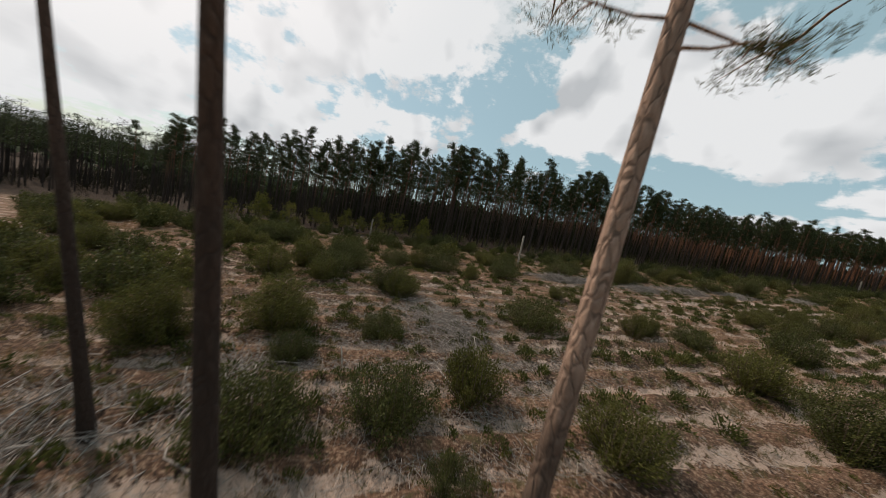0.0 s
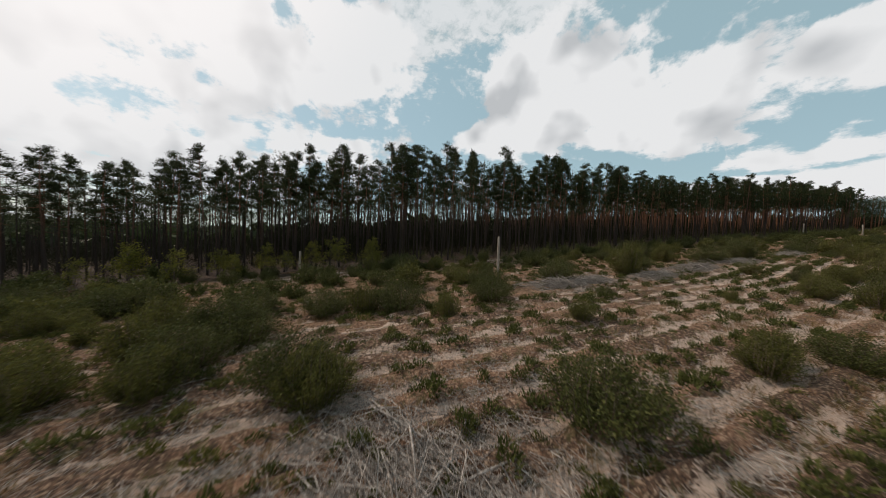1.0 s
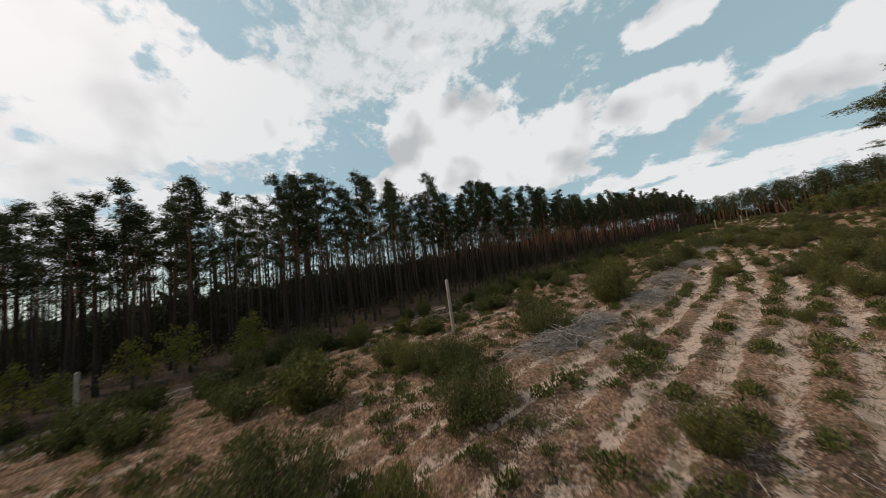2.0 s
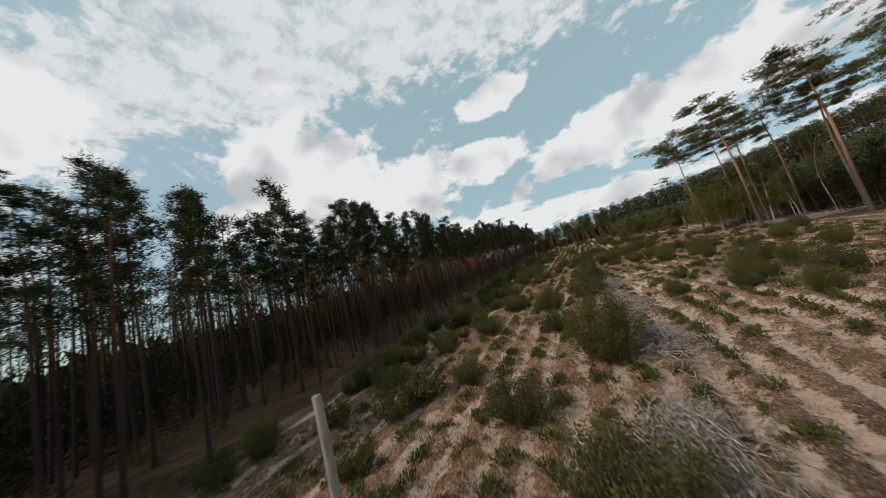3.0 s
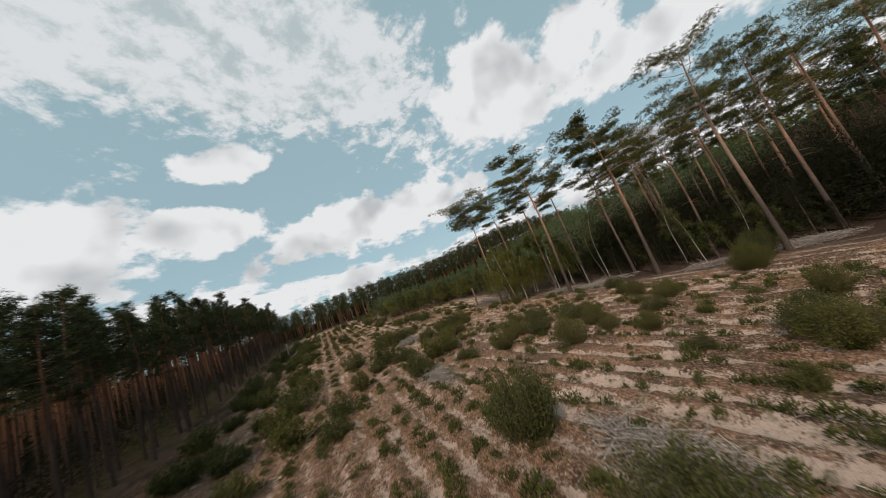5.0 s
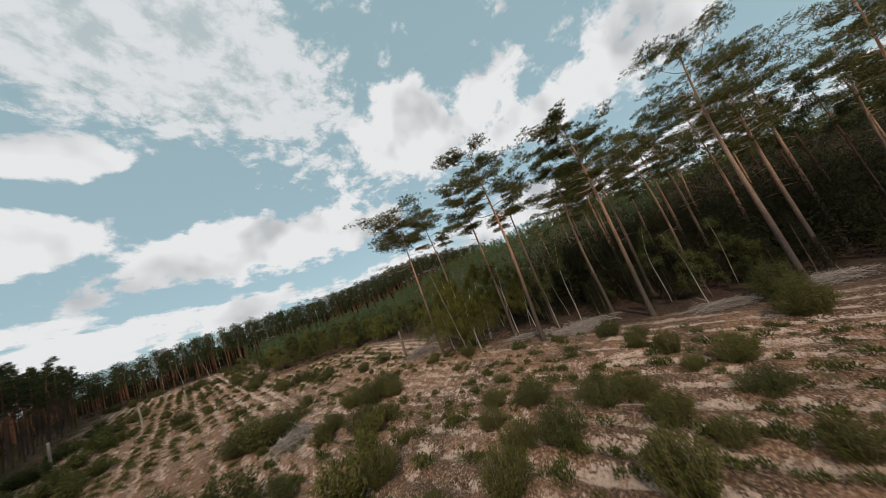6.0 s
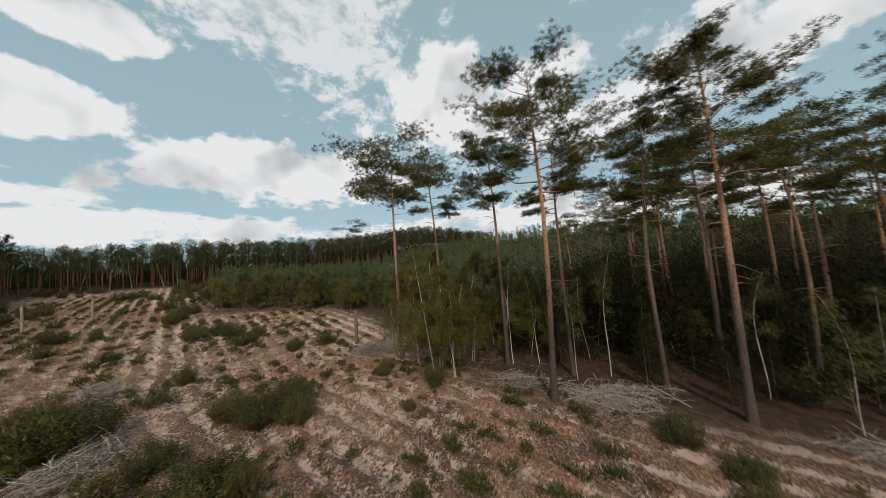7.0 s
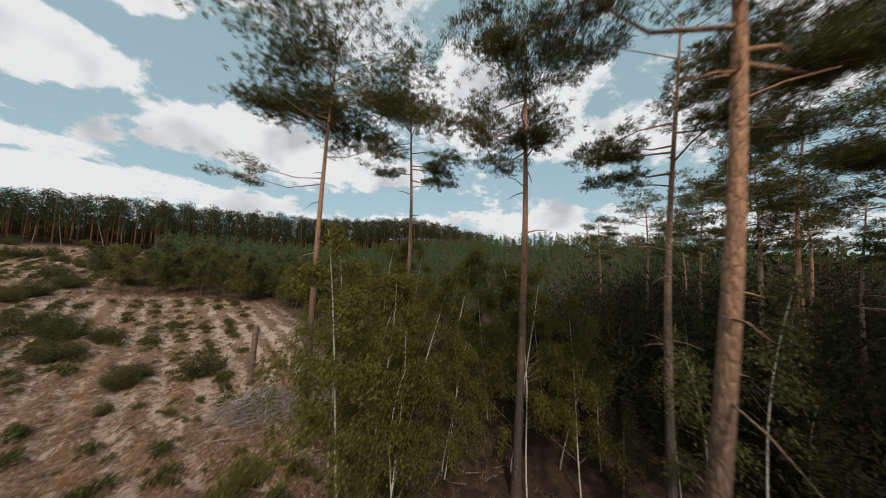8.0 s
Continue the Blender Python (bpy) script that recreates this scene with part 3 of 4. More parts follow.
# pines at the southern edge, which the flight leaves between
SLIM = [pine_meshes(18, 16.5, 0.15, 0.53, 2.6, 30000, BARK_SCALY, NEEDLE, stubs=0, limbs=20, bend=0.05, size=(0.10, 0.011), apart=True, tufts=9, deep=True, lows=((0.50, 84, 1.9, 0.0), (0.485, 66, 0.9, 0.1), (0.50, 255, 1.2, 0.1))),
        pine_meshes(17, 15.5, 0.14, 0.70, 2.0, 12000, BARK_SHADED, NEEDLE, stubs=0, limbs=16, bend=0.05, size=(0.16, 0.017), apart=True, tufts=9, deep=True)]
spots = [(31.06, -25.54, 0, 1.0, 1, (4.2, 2.0)), (31.9, -22.2, 0, 1.0, 0, (0, 0)), (27.1, -29.9, 0, 0.95, 1, (4.5, 3.5))]
place_copies(SLIM, spots, "slim Scots pine with scaly bark at the clearing edge", "pines of the southern edge", "pine_tree")
# Pines out of view; the last two are added to shade the southern foreground.
south = [(37.5, -29.0, 0.95, 0), (40.5, -20.0, 1.0, 3), (44.0, -25.5, 0.95, 1), (38.0, -14.0, 1.0, 2), (35.0, -36.0, 0.9, 4), (45.5, -13.0, 1, 0), (30.5, -39.0, 0.9, 2), (25.5, -42.0, 0.95, 0), (22.0, -46.0, 0.9, 3)]
spots = [(x, y, rng.uniform(0, 360), s, k, (0.0, 0.0)) for x, y, s, k in south]
place_copies(TALL, spots, "tall orange-trunked Scots pine at the clearing edge, added out of view", "pines of the southern edge", "pine_tree")

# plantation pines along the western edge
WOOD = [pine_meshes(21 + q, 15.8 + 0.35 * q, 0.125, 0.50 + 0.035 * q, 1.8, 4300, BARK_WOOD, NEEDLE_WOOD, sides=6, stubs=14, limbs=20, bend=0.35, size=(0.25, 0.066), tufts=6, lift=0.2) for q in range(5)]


def forest_height(y):
    """How tall the western pines stand along the edge, against the pattern trees."""
    return np.interp(y, (-65, -45, -30, -10, 18, 32, 44, 60, 85, 115, 152), (0.74, 0.85, 0.94, 1.02, 1.03, 0.95, 0.88, 0.92, 0.93, 0.91, 0.82))


spots = []
for row in range(3):
    for y in np.arange(-58, 152, 2.1 if row < 2 else 2.6):
        x = -16.0 - row * 2.0 + rng.normal(0, 0.8)
        yy = y + rng.normal(0, 0.8)
        if rng.uniform() < 0.12:
            continue
        spots.append((x, yy, rng.uniform(0, 360), float(forest_height(yy)) * rng.uniform(0.86, 1.05), int(rng.integers(5)), (rng.normal(0, 1.2), rng.normal(0, 1.2))))
place_copies(WOOD, spots, "slender plantation pine with dark trunk and high crown", "pines of the western forest edge", "pine_tree")


inner = []
for y in np.arange(4, 28, 4.2):
    for x in np.arange(36, 66, 4.6):
        xx, yy = x + rng.normal(0, 1.3), y + rng.normal(0, 1.3)
        if xx > 35 + 0.33 * max(0, 45 - yy) and yy < 50 - 0.25 * (xx - 36) and all((xx - e[0]) ** 2 + (yy - e[1]) ** 2 > 4.0 for e in edge_pines):
            inner.append((xx, yy, rng.uniform(0, 360), rng.uniform(0.95, 1.12), int(rng.integers(5)), (rng.normal(0, 1.5), rng.normal(0, 1.5))))
place_copies(WOOD, inner[::3], "slender dark-stemmed pine inside the eastern stand", "inner pines of the eastern stand", "pine_tree")


# ---- woods too many to count: joined meshes ----
def low_tree(seed, tall, girth, bare, spread, clumps, each, size):
    """A pine for the depth of the woods, as arrays: trunk apart from needles."""
    rng = np.random.default_rng(seed)
    t, c = Soup(), Soup()
    line = trunk_line(rng, tall, (rng.normal(0, 0.015), rng.normal(0, 0.015)), 0.3)[::3]
    t.tube(line, girth * np.linspace(1.1, 0.25, len(line)), 5)
    for q in range(clumps):
        h = bare + (1 - bare) * (q + rng.uniform()) / clumps
        rel = (h - bare) / (1 - bare)
        a = rng.uniform(0, 6.28)
        reach = spread * (1.1 - 0.62 * rel ** 2.4) * rng.uniform(0.1, 0.9)
        p = along(line, min(h, 1)) + np.array([np.cos(a) * reach, np.sin(a) * reach, 0.3 * reach])
        r = spread * rng.uniform(0.25, 0.5)
        d = unit(rng, each)
        c.needles(p + d * np.array([r, r, r * 0.5]) * (rng.uniform(0.1, 1, each) ** 0.5)[:, None], d + np.array([0, 0, 0.3]), size[0], size[1], rng)
    return t.arrays(), c.arrays()


def scatter(name, arrays, xy, sizes, material, label, category, rng):
    """Joins turned and scaled copies of the arrays, one at each place, into ONE mesh."""
    vs, f3s, f4s, n = [], [], [], 0
    pick = rng.integers(len(arrays), size=len(xy))
    turn = rng.uniform(0, 6.28, len(xy))
    for k, (v, f3, f4) in enumerate(arrays):
        mine = np.where(pick == k)[0]
        if not len(mine):
            continue
        c, s = np.cos(turn[mine])[:, None], np.sin(turn[mine])[:, None]
        z = sizes[mine][:, None]
        X = (v[None, :, 0] * c - v[None, :, 1] * s) * z + xy[mine, 0][:, None]
        Y = (v[None, :, 0] * s + v[None, :, 1] * c) * z + xy[mine, 1][:, None]
        Z = v[None, :, 2] * z + height(xy[mine, 0], xy[mine, 1])[:, None]
        vs.append(np.stack([X, Y, Z], 2).reshape(-1, 3))
        base = n + np.arange(len(mine))[:, None, None] * len(v)
        if len(f3):
            f3s.append((f3[None] + base).reshape(-1, 3))
        if len(f4):
            f4s.append((f4[None] + base).reshape(-1, 4))
        n += len(mine) * len(v)
    faces = ([np.vstack(f3s)] if f3s else []) + ([np.vstack(f4s)] if f4s else [])
    ob = new(name, mesh_from(name, np.vstack(vs), faces, material))
    return tagged(ob, label, category, kind="stuff")


def jitter_grid(rng, x0, x1, y0, y1, step, loose=0.35):
    x, y = np.meshgrid(np.arange(x0, x1, step), np.arange(y0, y1, step), indexing="ij")
    xy = np.stack([x.ravel(), y.ravel()], 1)
    return xy + rng.normal(0, loose * step, xy.shape)


rng = np.random.default_rng(8)
DEEP = [low_tree(31 + q, 15.6 + q * 0.5, 0.13, 0.60 - 0.05 * q, 2.0, 14, 24, (0.38, 0.12)) for q in range(4)]
HILL = [low_tree(36 + q, 14.0 + q * 0.7, 0.13, 0.22, 2.3, 18, 16, (0.75, 0.26)) for q in range(3)]
SLOPE = [low_tree(46 + q, 14.0 + q * 0.7, 0.13, 0.2, 2.4, 20, 46, (0.40, 0.12)) for q in range(3)]
FAR = [low_tree(41 + q, 13.6 + 0.5 * q, 0.14, 0.40, 2.4, 30, 22, (0.42, 0.18)) for q in range(4)]


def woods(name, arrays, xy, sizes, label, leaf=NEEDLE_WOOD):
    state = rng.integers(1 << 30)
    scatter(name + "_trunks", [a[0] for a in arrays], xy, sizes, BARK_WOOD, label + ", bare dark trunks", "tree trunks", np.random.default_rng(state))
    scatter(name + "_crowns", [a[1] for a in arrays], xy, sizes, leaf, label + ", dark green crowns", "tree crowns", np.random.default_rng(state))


west = np.vstack([jitter_grid(rng, -46, -21.5, -110, 165, 2.9), jitter_grid(rng, -80, -46, -110, 165, 5.6)])
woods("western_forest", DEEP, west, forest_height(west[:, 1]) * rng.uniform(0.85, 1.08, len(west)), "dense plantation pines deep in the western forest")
north = np.vstack([jitter_grid(rng, -22, 170, 150, 160, 2.6), jitter_grid(rng, -22, 170, 160, 186, 5.0)])
woods("northern_forest", FAR, north, np.interp(north[:, 0], (-20, -5, 14, 40, 70, 105, 150), (0.72, 0.78, 0.88, 0.96, 1.03, 1.0, 0.85)) * rng.uniform(0.93, 1.07, len(north)), "distant pine forest across the clearing")
east = jitter_grid(rng, 58, 105, -40, 40, 4.6)
woods("wooded_slope", SLOPE, east, np.where(east[:, 1] > -30, 0.42, 0.9) * rng.uniform(0.75, 1.15, len(east)), "mixed young woodland on the eastern slope", NEEDLE_WOOD)
# Hilltop strip: its sunlight is put in as a paler leaf, borrowed from birch.
bright = jitter_grid(rng, 112, 138, 36, 150, 5.0)
woods("sunlit_woods", HILL, bright, 0.42 * rng.uniform(0.85, 1.2, len(bright)), "pale sunlit young woodland along the hilltop", BIRCH_LEAF)
east = np.vstack([jitter_grid(rng, 110, 140, -60, 36, 6.5), jitter_grid(rng, 40, 105, -80, -40, 4.8)])
woods("eastern_forest", HILL, east, np.where((east[:, 1] > -30) & (east[:, 0] > 40), 0.42, 0.95) * rng.uniform(0.8, 1.15, len(east)), "pines on the eastern hill", WOODLAND_LEAF)


southern = jitter_grid(rng, -46, 40, -112, -74, 3.2)
woods("southern_forest", DEEP, southern, 0.70 * rng.uniform(0.85, 1.1, len(southern)), "dark pines along the southern end of the clearing")


def thicket(seed, tall, wide, leaves, size, slim=0.8):
    """Dense scrub below trees: a ragged heap of leaves round a few stems."""
    r = np.random.default_rng(seed)
    s = Soup()
    d = unit(r, leaves)
    d[:, 2] = np.abs(d[:, 2])
    p = d * (r.uniform(0.25, 1, leaves) ** 0.5)[:, None] * np.array([wide, wide, tall]) * (0.75 + 0.5 * r.uniform(size=(leaves, 1)))
    p[:, 2] *= r.uniform(0.5, 1.0, leaves)
    s.needles(p, d + r.normal(0, 0.5, (leaves, 3)), size * 1.1, size * slim, r)
    return s.arrays()


SCRUB = [thicket(51 + q, 3.0, 1.7, 420, 0.24, 0.32) for q in range(4)]
under = np.vstack([jitter_grid(rng, -48, -21, -100, 160, 3.3), jitter_grid(rng, -80, -48, -100, 160, 3.6)])
# Scrub further back is enlarged into a wall, to hide sky between the trunks.
deep = np.where(under[:, 0] < -66, 3.9, np.where(under[:, 0] < -48, 2.9, np.where(under[:, 0] < -30, 2.0, 1.15)))
deep = deep * np.where(under[:, 1] < -38, 0.5, 1.0)
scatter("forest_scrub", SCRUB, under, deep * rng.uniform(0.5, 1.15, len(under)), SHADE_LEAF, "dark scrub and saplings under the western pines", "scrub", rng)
verge_rng = np.random.default_rng(733)
verge = jitter_grid(verge_rng, -21, -12.5, -20, 150, 2.7)
scatter("verge_scrub", SCRUB, verge, np.where(verge[:, 0] < -16.5, 0.62, 0.38) * verge_rng.uniform(0.5, 1.3, len(verge)), DARK_LEAF, "low dark scrub along the edge of the western pines", "scrub", verge_rng)
# Undergrowth below wears the needle colour that already holds the stand's shade.
under = np.vstack([jitter_grid(rng, 40, 74, -30, 16, 3.6), jitter_grid(rng, 74, 112, -30, 56, 4.2), jitter_grid(rng, 42, 70, -80, -30, 4.0)])
under = under[(under[:, 0] > 38 + 0.33 * np.clip(45 - under[:, 1], 0, 99) + 3)]
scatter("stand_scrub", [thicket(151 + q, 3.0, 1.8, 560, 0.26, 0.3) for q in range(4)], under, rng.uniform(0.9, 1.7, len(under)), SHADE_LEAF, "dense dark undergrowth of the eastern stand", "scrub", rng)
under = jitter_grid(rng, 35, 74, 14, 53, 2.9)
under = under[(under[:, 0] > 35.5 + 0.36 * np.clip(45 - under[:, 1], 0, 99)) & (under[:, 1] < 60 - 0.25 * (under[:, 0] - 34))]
scatter("dark_thicket", [thicket(155 + q, 6.6 + 0.5 * q, 2.0, 1500, 0.28, 0.24) for q in range(4)], under, rng.uniform(1.0, 1.5, len(under)), SHADE_LEAF, "dense spruce thicket inside the eastern stand, needles darkened for shade", "thicket", rng)
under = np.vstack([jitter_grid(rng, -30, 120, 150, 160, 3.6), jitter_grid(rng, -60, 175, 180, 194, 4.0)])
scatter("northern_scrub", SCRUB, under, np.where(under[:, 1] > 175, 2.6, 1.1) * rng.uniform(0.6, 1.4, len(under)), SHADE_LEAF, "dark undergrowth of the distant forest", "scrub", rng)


SWELL = [thicket(56 + q, 3.2, 2.2, 46, 1.25) for q in range(3)]
ring = jitter_grid(rng, -420, 460, -380, 520, 15.0)
ring = ring[(ring[:, 0] < -84) | (ring[:, 0] > 142) | (ring[:, 1] < -145) | (ring[:, 1] > 196)]
near_ring = (ring[:, 0] > 120) & (ring[:, 0] < 230) & (ring[:, 1] > -80) & (ring[:, 1] < 300)
scatter("wooded_ridge", [thicket(59 + q, 3.2, 2.2, 260, 0.42) for q in range(3)], ring[near_ring], rng.uniform(2.4, 3.4, near_ring.sum()), WOODLAND_LEAF, "green wooded ridge beyond the stand", "distant woods", rng)
ring = ring[~near_ring]
scatter("distant_woods", SWELL, ring, rng.uniform(2.4, 3.6, len(ring)), NEEDLE_WOOD, "dark wooded land stretching to the horizon", "distant woods", rng)


# ---- young growth ----
def spruce_arrays(seed, tall, wide, tiers, each, size):
    rng = np.random.default_rng(seed)
    t, c = Soup(), Soup()
    t.tube(np.array([[0, 0, -0.1], [0, 0, tall * 0.5], [0, 0, tall]]), [0.06 * tall / 4, 0.035 * tall / 4, 0.008], 5)
    for q in range(tiers):
        h = 0.06 + 0.94 * (q + rng.uniform(0, 1)) / tiers
        reach = wide * (1.02 - h) ** 0.85 * rng.uniform(0.7, 1.1)
        a = rng.uniform(0, 6.28)
        f = rng.uniform(0, 1, each)
        p = np.stack([np.cos(a) * reach * f, np.sin(a) * reach * f, tall * h - 0.25 * reach * f + 0.2 * reach * f ** 2], 1) + rng.normal(0, 0.10 * wide, (each, 3))
        d = np.stack([np.full(each, np.cos(a)), np.full(each, np.sin(a)), np.full(each, -0.1)], 1) + rng.normal(0, 0.55, (each, 3))
        c.needles(p, d, size[0], size[1], rng)
    return t.arrays(), c.arrays()


def arrays_mesh(name, arrays, material, smooth=False):
    v, f3, f4 = arrays
    return mesh_from(name, v, [f3, f4], material, smooth)


SPRUCE = []
for q in range(4):
    t, c = spruce_arrays(61 + q, 4.6 + 0.5 * q, 1.35, 60, 26, (0.24, 0.07))
    SPRUCE.append([("trunk", arrays_mesh("trunk", t, DEAD_WOOD, True)), ("crown", arrays_mesh("crown", c, SPRUCE_LEAF))])


# Stand spruces: same kind as above, crowns coloured with the shade painted in.
SHADY = []
for q in range(4):
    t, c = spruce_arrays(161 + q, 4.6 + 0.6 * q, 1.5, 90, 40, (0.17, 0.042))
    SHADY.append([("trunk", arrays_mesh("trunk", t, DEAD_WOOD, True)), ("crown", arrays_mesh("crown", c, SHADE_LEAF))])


def leaf_tree(seed, tall, stems, wide, leaves, leaf, bark, size=(0.13, 0.09), low=0.25, lean=0.12, girth=0.055, fine=True, bend=0.35):
    """A slim broadleaf tree: leaning stems, thin limbs, hanging leaves in loose sprays."""
    rng = np.random.default_rng(seed)
    c, b = Soup(), Soup()
    sprays, stems_made = [], []
    for q in range(stems):
        a = rng.uniform(0, 6.28)
        ln = (np.cos(a) * lean * rng.uniform(0.2, 1.4), np.sin(a) * lean * rng.uniform(0.2, 1.4))
        hi = tall * rng.uniform(0.75, 1.0)
        line = trunk_line(rng, hi, ln, bend) + np.array([rng.normal(0, 0.16), rng.normal(0, 0.16), -0.1])
        t = Soup()
        stems_made.append(t)
        t.tube(line, girth * (0.15 + 0.85 * (1 - np.linspace(0, 1, len(line))) ** 0.8) * rng.uniform(0.7, 1.1), 6)
        for z in range(int(16 * hi / 8) + 6):
            h = rng.uniform(low, 0.98)
            p = along(line, h)
            a = rng.uniform(0, 6.28)
            reach = wide * (1.15 - h) * rng.uniform(0.4, 1.0)
            d = np.array([np.cos(a), np.sin(a), 0.75])
            tip = p + d * reach
            hang = tip + np.array([np.cos(a) * 0.3, np.sin(a) * 0.3, -0.6 * reach])
            b.tube(np.stack([p, p + d * reach * 0.6, tip, hang]), [0.018, 0.012, 0.007, 0.003], 3, False)
            sprays.append((p + d * reach * 0.5, tip, hang))
    each = max(4, leaves // len(sprays))
    for p, q, r in sprays:
        f = rng.uniform(0, 2, each)[:, None]
        at = np.where(f < 1, p + (q - p) * f, q + (r - q) * (f - 1)) + rng.normal(0, 0.16, (each, 3))
        if fine:
            c.leaves(at, rng.normal(0, 0.7, (each, 3)) + np.array([0, 0, -0.7]), size[0], size[1], rng, 0.2)
        else:
            c.needles(at, rng.normal(0, 0.7, (each, 3)) + np.array([0, 0, -0.5]), size[0], size[1] * 1.4, rng)
    return [("stem", t.mesh("stem", bark, True)) for t in stems_made] + [("brushwood", b.mesh("brushwood", DEAD_WOOD)), ("foliage", c.mesh("foliage", leaf))]


def place_things(name, patterns, spots, label, group, category):
    """Things with their parts at spots (x, y, turn, size, pattern, tilt)."""
    first = {}
    for x, y, turn, size, k, tilt in spots:
        m = standing(x, y, turn, size, tilt, 1.0 if name != "bush" else 1.14 if size < 0.72 else 1.08)
        if k not in first:
            ob = new(name)
            for kind, me in patterns[k]:
                part(kind, me, ob)
            first[k] = tagged(ob, label, category, group)
        else:
            ob = copy_thing(first[k], Matrix())
        ob.matrix_world = m


BIRCH = [leaf_tree(71 + q, 8.5 + 0.6 * q, 2 if q < 2 else 1, 2.8, 11000, BIRCH_LEAF, BIRCH_BARK, size=(0.095, 0.062), lean=0.10 + 0.05 * q, bend=0.7, girth=0.044, low=0.16) for q in range(4)]
THIN_BIRCH = [leaf_tree(76 + q, 7.5 + q, 1, 1.5, 2200, DARK_LEAF, BIRCH_BARK, size=(0.09, 0.06), lean=0.10, girth=0.04, low=0.45, bend=0.7) for q in range(3)]
SHRUBBY = [leaf_tree(86 + q, 4.6 + 0.7 * q, 2, 1.8, 5200, DARK_LEAF, DEAD_WOOD, size=(0.12, 0.075), lean=0.10, girth=0.035, low=0.10, fine=False) for q in range(2)]
SAPLING = [leaf_tree(81 + q, 5.0 + 0.7 * q, 2, 1.8, 4200, (BIRCH_LEAF, SHRUB_LEAF, DARK_LEAF)[q], DEAD_WOOD, size=(0.13, 0.085), lean=0.10, girth=0.035, low=0.12, fine=False) for q in range(3)]

rng = np.random.default_rng(9)
birch_spots = [(25.2, 48.0), (25.1, 51.4), (24.4, 48.5), (26.2, 49.3), (26.4, 53.8), (25.8, 50.0), (27.6, 51.8), (28.6, 54.6), (30.2, 46.5), (29.8, 57.0), (33.0, 50.0), (36.0, 48.5), (33.0, 58.0), (26.8, 57.5), (28.4, 49.0), (27.6, 52.6), (30.6, 47.8), (29.6, 51.0), (31.8, 45.0)]
spots = [(x, y, rng.uniform(0, 360), rng.uniform(0.68, 0.95), int(rng.integers(4)), (0, 0)) for x, y in birch_spots]
place_things("birch_tree", BIRCH, spots, "young white-stemmed birch with hanging yellow-green leaves", "birches at the stand edge", "tree")

thin = [(30.9, 42.3), (32.5, 46.5), (35.3, 42.7), (34.2, 45.5), (37.0, 39.5), (36.2, 33.2), (38.8, 43.5), (34.0, 31.0), (39.5, 29.0), (33.2, 40.6), (41.0, 38.2), (42.0, 33.0)]
spots = [(x, y, rng.uniform(0, 360), rng.uniform(0.75, 1.1), int(rng.integers(3)), (rng.normal(0, 4), rng.normal(0, 4))) for x, y in thin]
place_things("birch_tree", THIN_BIRCH, spots, "thin crooked white birch stem among dark pines", "birches inside the stand", "tree")

spots = [(float(x), float(148.5 + rng.normal(0, 1)), rng.uniform(0, 360), rng.uniform(0.9, 1.3), int(rng.integers(3)), (rng.normal(0, 3), rng.normal(0, 3))) for x in (-6, -1, 3, 9, 12, 18, 26, 33, 35, 44)]
place_things("birch_tree", THIN_BIRCH, spots, "slim white birch before the distant dark forest", "birches of the far forest edge", "tree")

spots = []
for x, y in jitter_grid(rng, 16, 46, 60, 104, 3.4):          # hedge of young growth north of the stand
    if 118 - 1.1 * x - y < 16 and y - (112 - 0.55 * x) < 14 and y > 100 - 1.0 * x + 6:
        spots.append((x, y, rng.uniform(0, 360), rng.uniform(0.75, 1.15), int(rng.integers(3)), (0, 0)))
place_things("young_tree", SAPLING, spots[:90], "bushy young broadleaf tree in a dense thicket", "thicket of young trees", "tree")
spots = []
for x, y in jitter_grid(rng, 30, 60, 12, 58, 2.7):           # undergrowth in the stand
    if x > 30.0 + 0.33 * max(0, 45 - y) and x < 44 + 0.33 * max(0, 45 - y):
        spots.append((x, y, rng.uniform(0, 360), rng.uniform(0.55, 1.0), int(rng.integers(3)), (0, 0)))
for_shade = [(x, y, turn, size, k % 2, tilt) for x, y, turn, size, k, tilt in spots[0:140:4] if x > 35]
place_things("young_tree", SHRUBBY, for_shade, "thin dark-leaved young tree in the shade of pines", "undergrowth of the eastern stand", "tree")
shady = [(x, y, turn, size * 0.95, k, tilt) for x, y, turn, size, k, tilt in spots[1:140:4] + spots[2:140:4] + spots[3:140:4] if x < 43]
place_things("young_spruce", SHADY, shady, "dark young spruce in the shade of tall pines", "young spruces of the eastern stand", "tree")

spots = []
for x, y in jitter_grid(rng, 31, 66, 54, 92, 2.9, 0.2):
    if y > 98 - 0.9 * x + 8:
        spots.append((x, y, rng.uniform(0, 360), rng.uniform(0.75, 1.1), int(rng.integers(4)), (0, 0)))
place_things("young_spruce", SPRUCE, spots[:150], "blue-green young spruce in a close plantation", "spruce plantation", "tree")
far_spruce = np.vstack([jitter_grid(rng, 66, 120, 40, 152, 3.2), jitter_grid(rng, 20, 66, 92, 152, 3.2)])
far_spruce = far_spruce[far_spruce[:, 1] > 104 - 0.2 * far_spruce[:, 0] - (far_spruce[:, 0] > 60) * 60]
SMALL = [spruce_arrays(66 + q, 5.0 + 0.4 * q, 1.5, 24, 16, (0.34, 0.12))[1] for q in range(3)]
scatter("spruce_thicket", SMALL, far_spruce, rng.uniform(0.8, 1.15, len(far_spruce)), SPRUCE_LEAF, "blue-green young spruces stretching into the distance", "young spruces", rng)


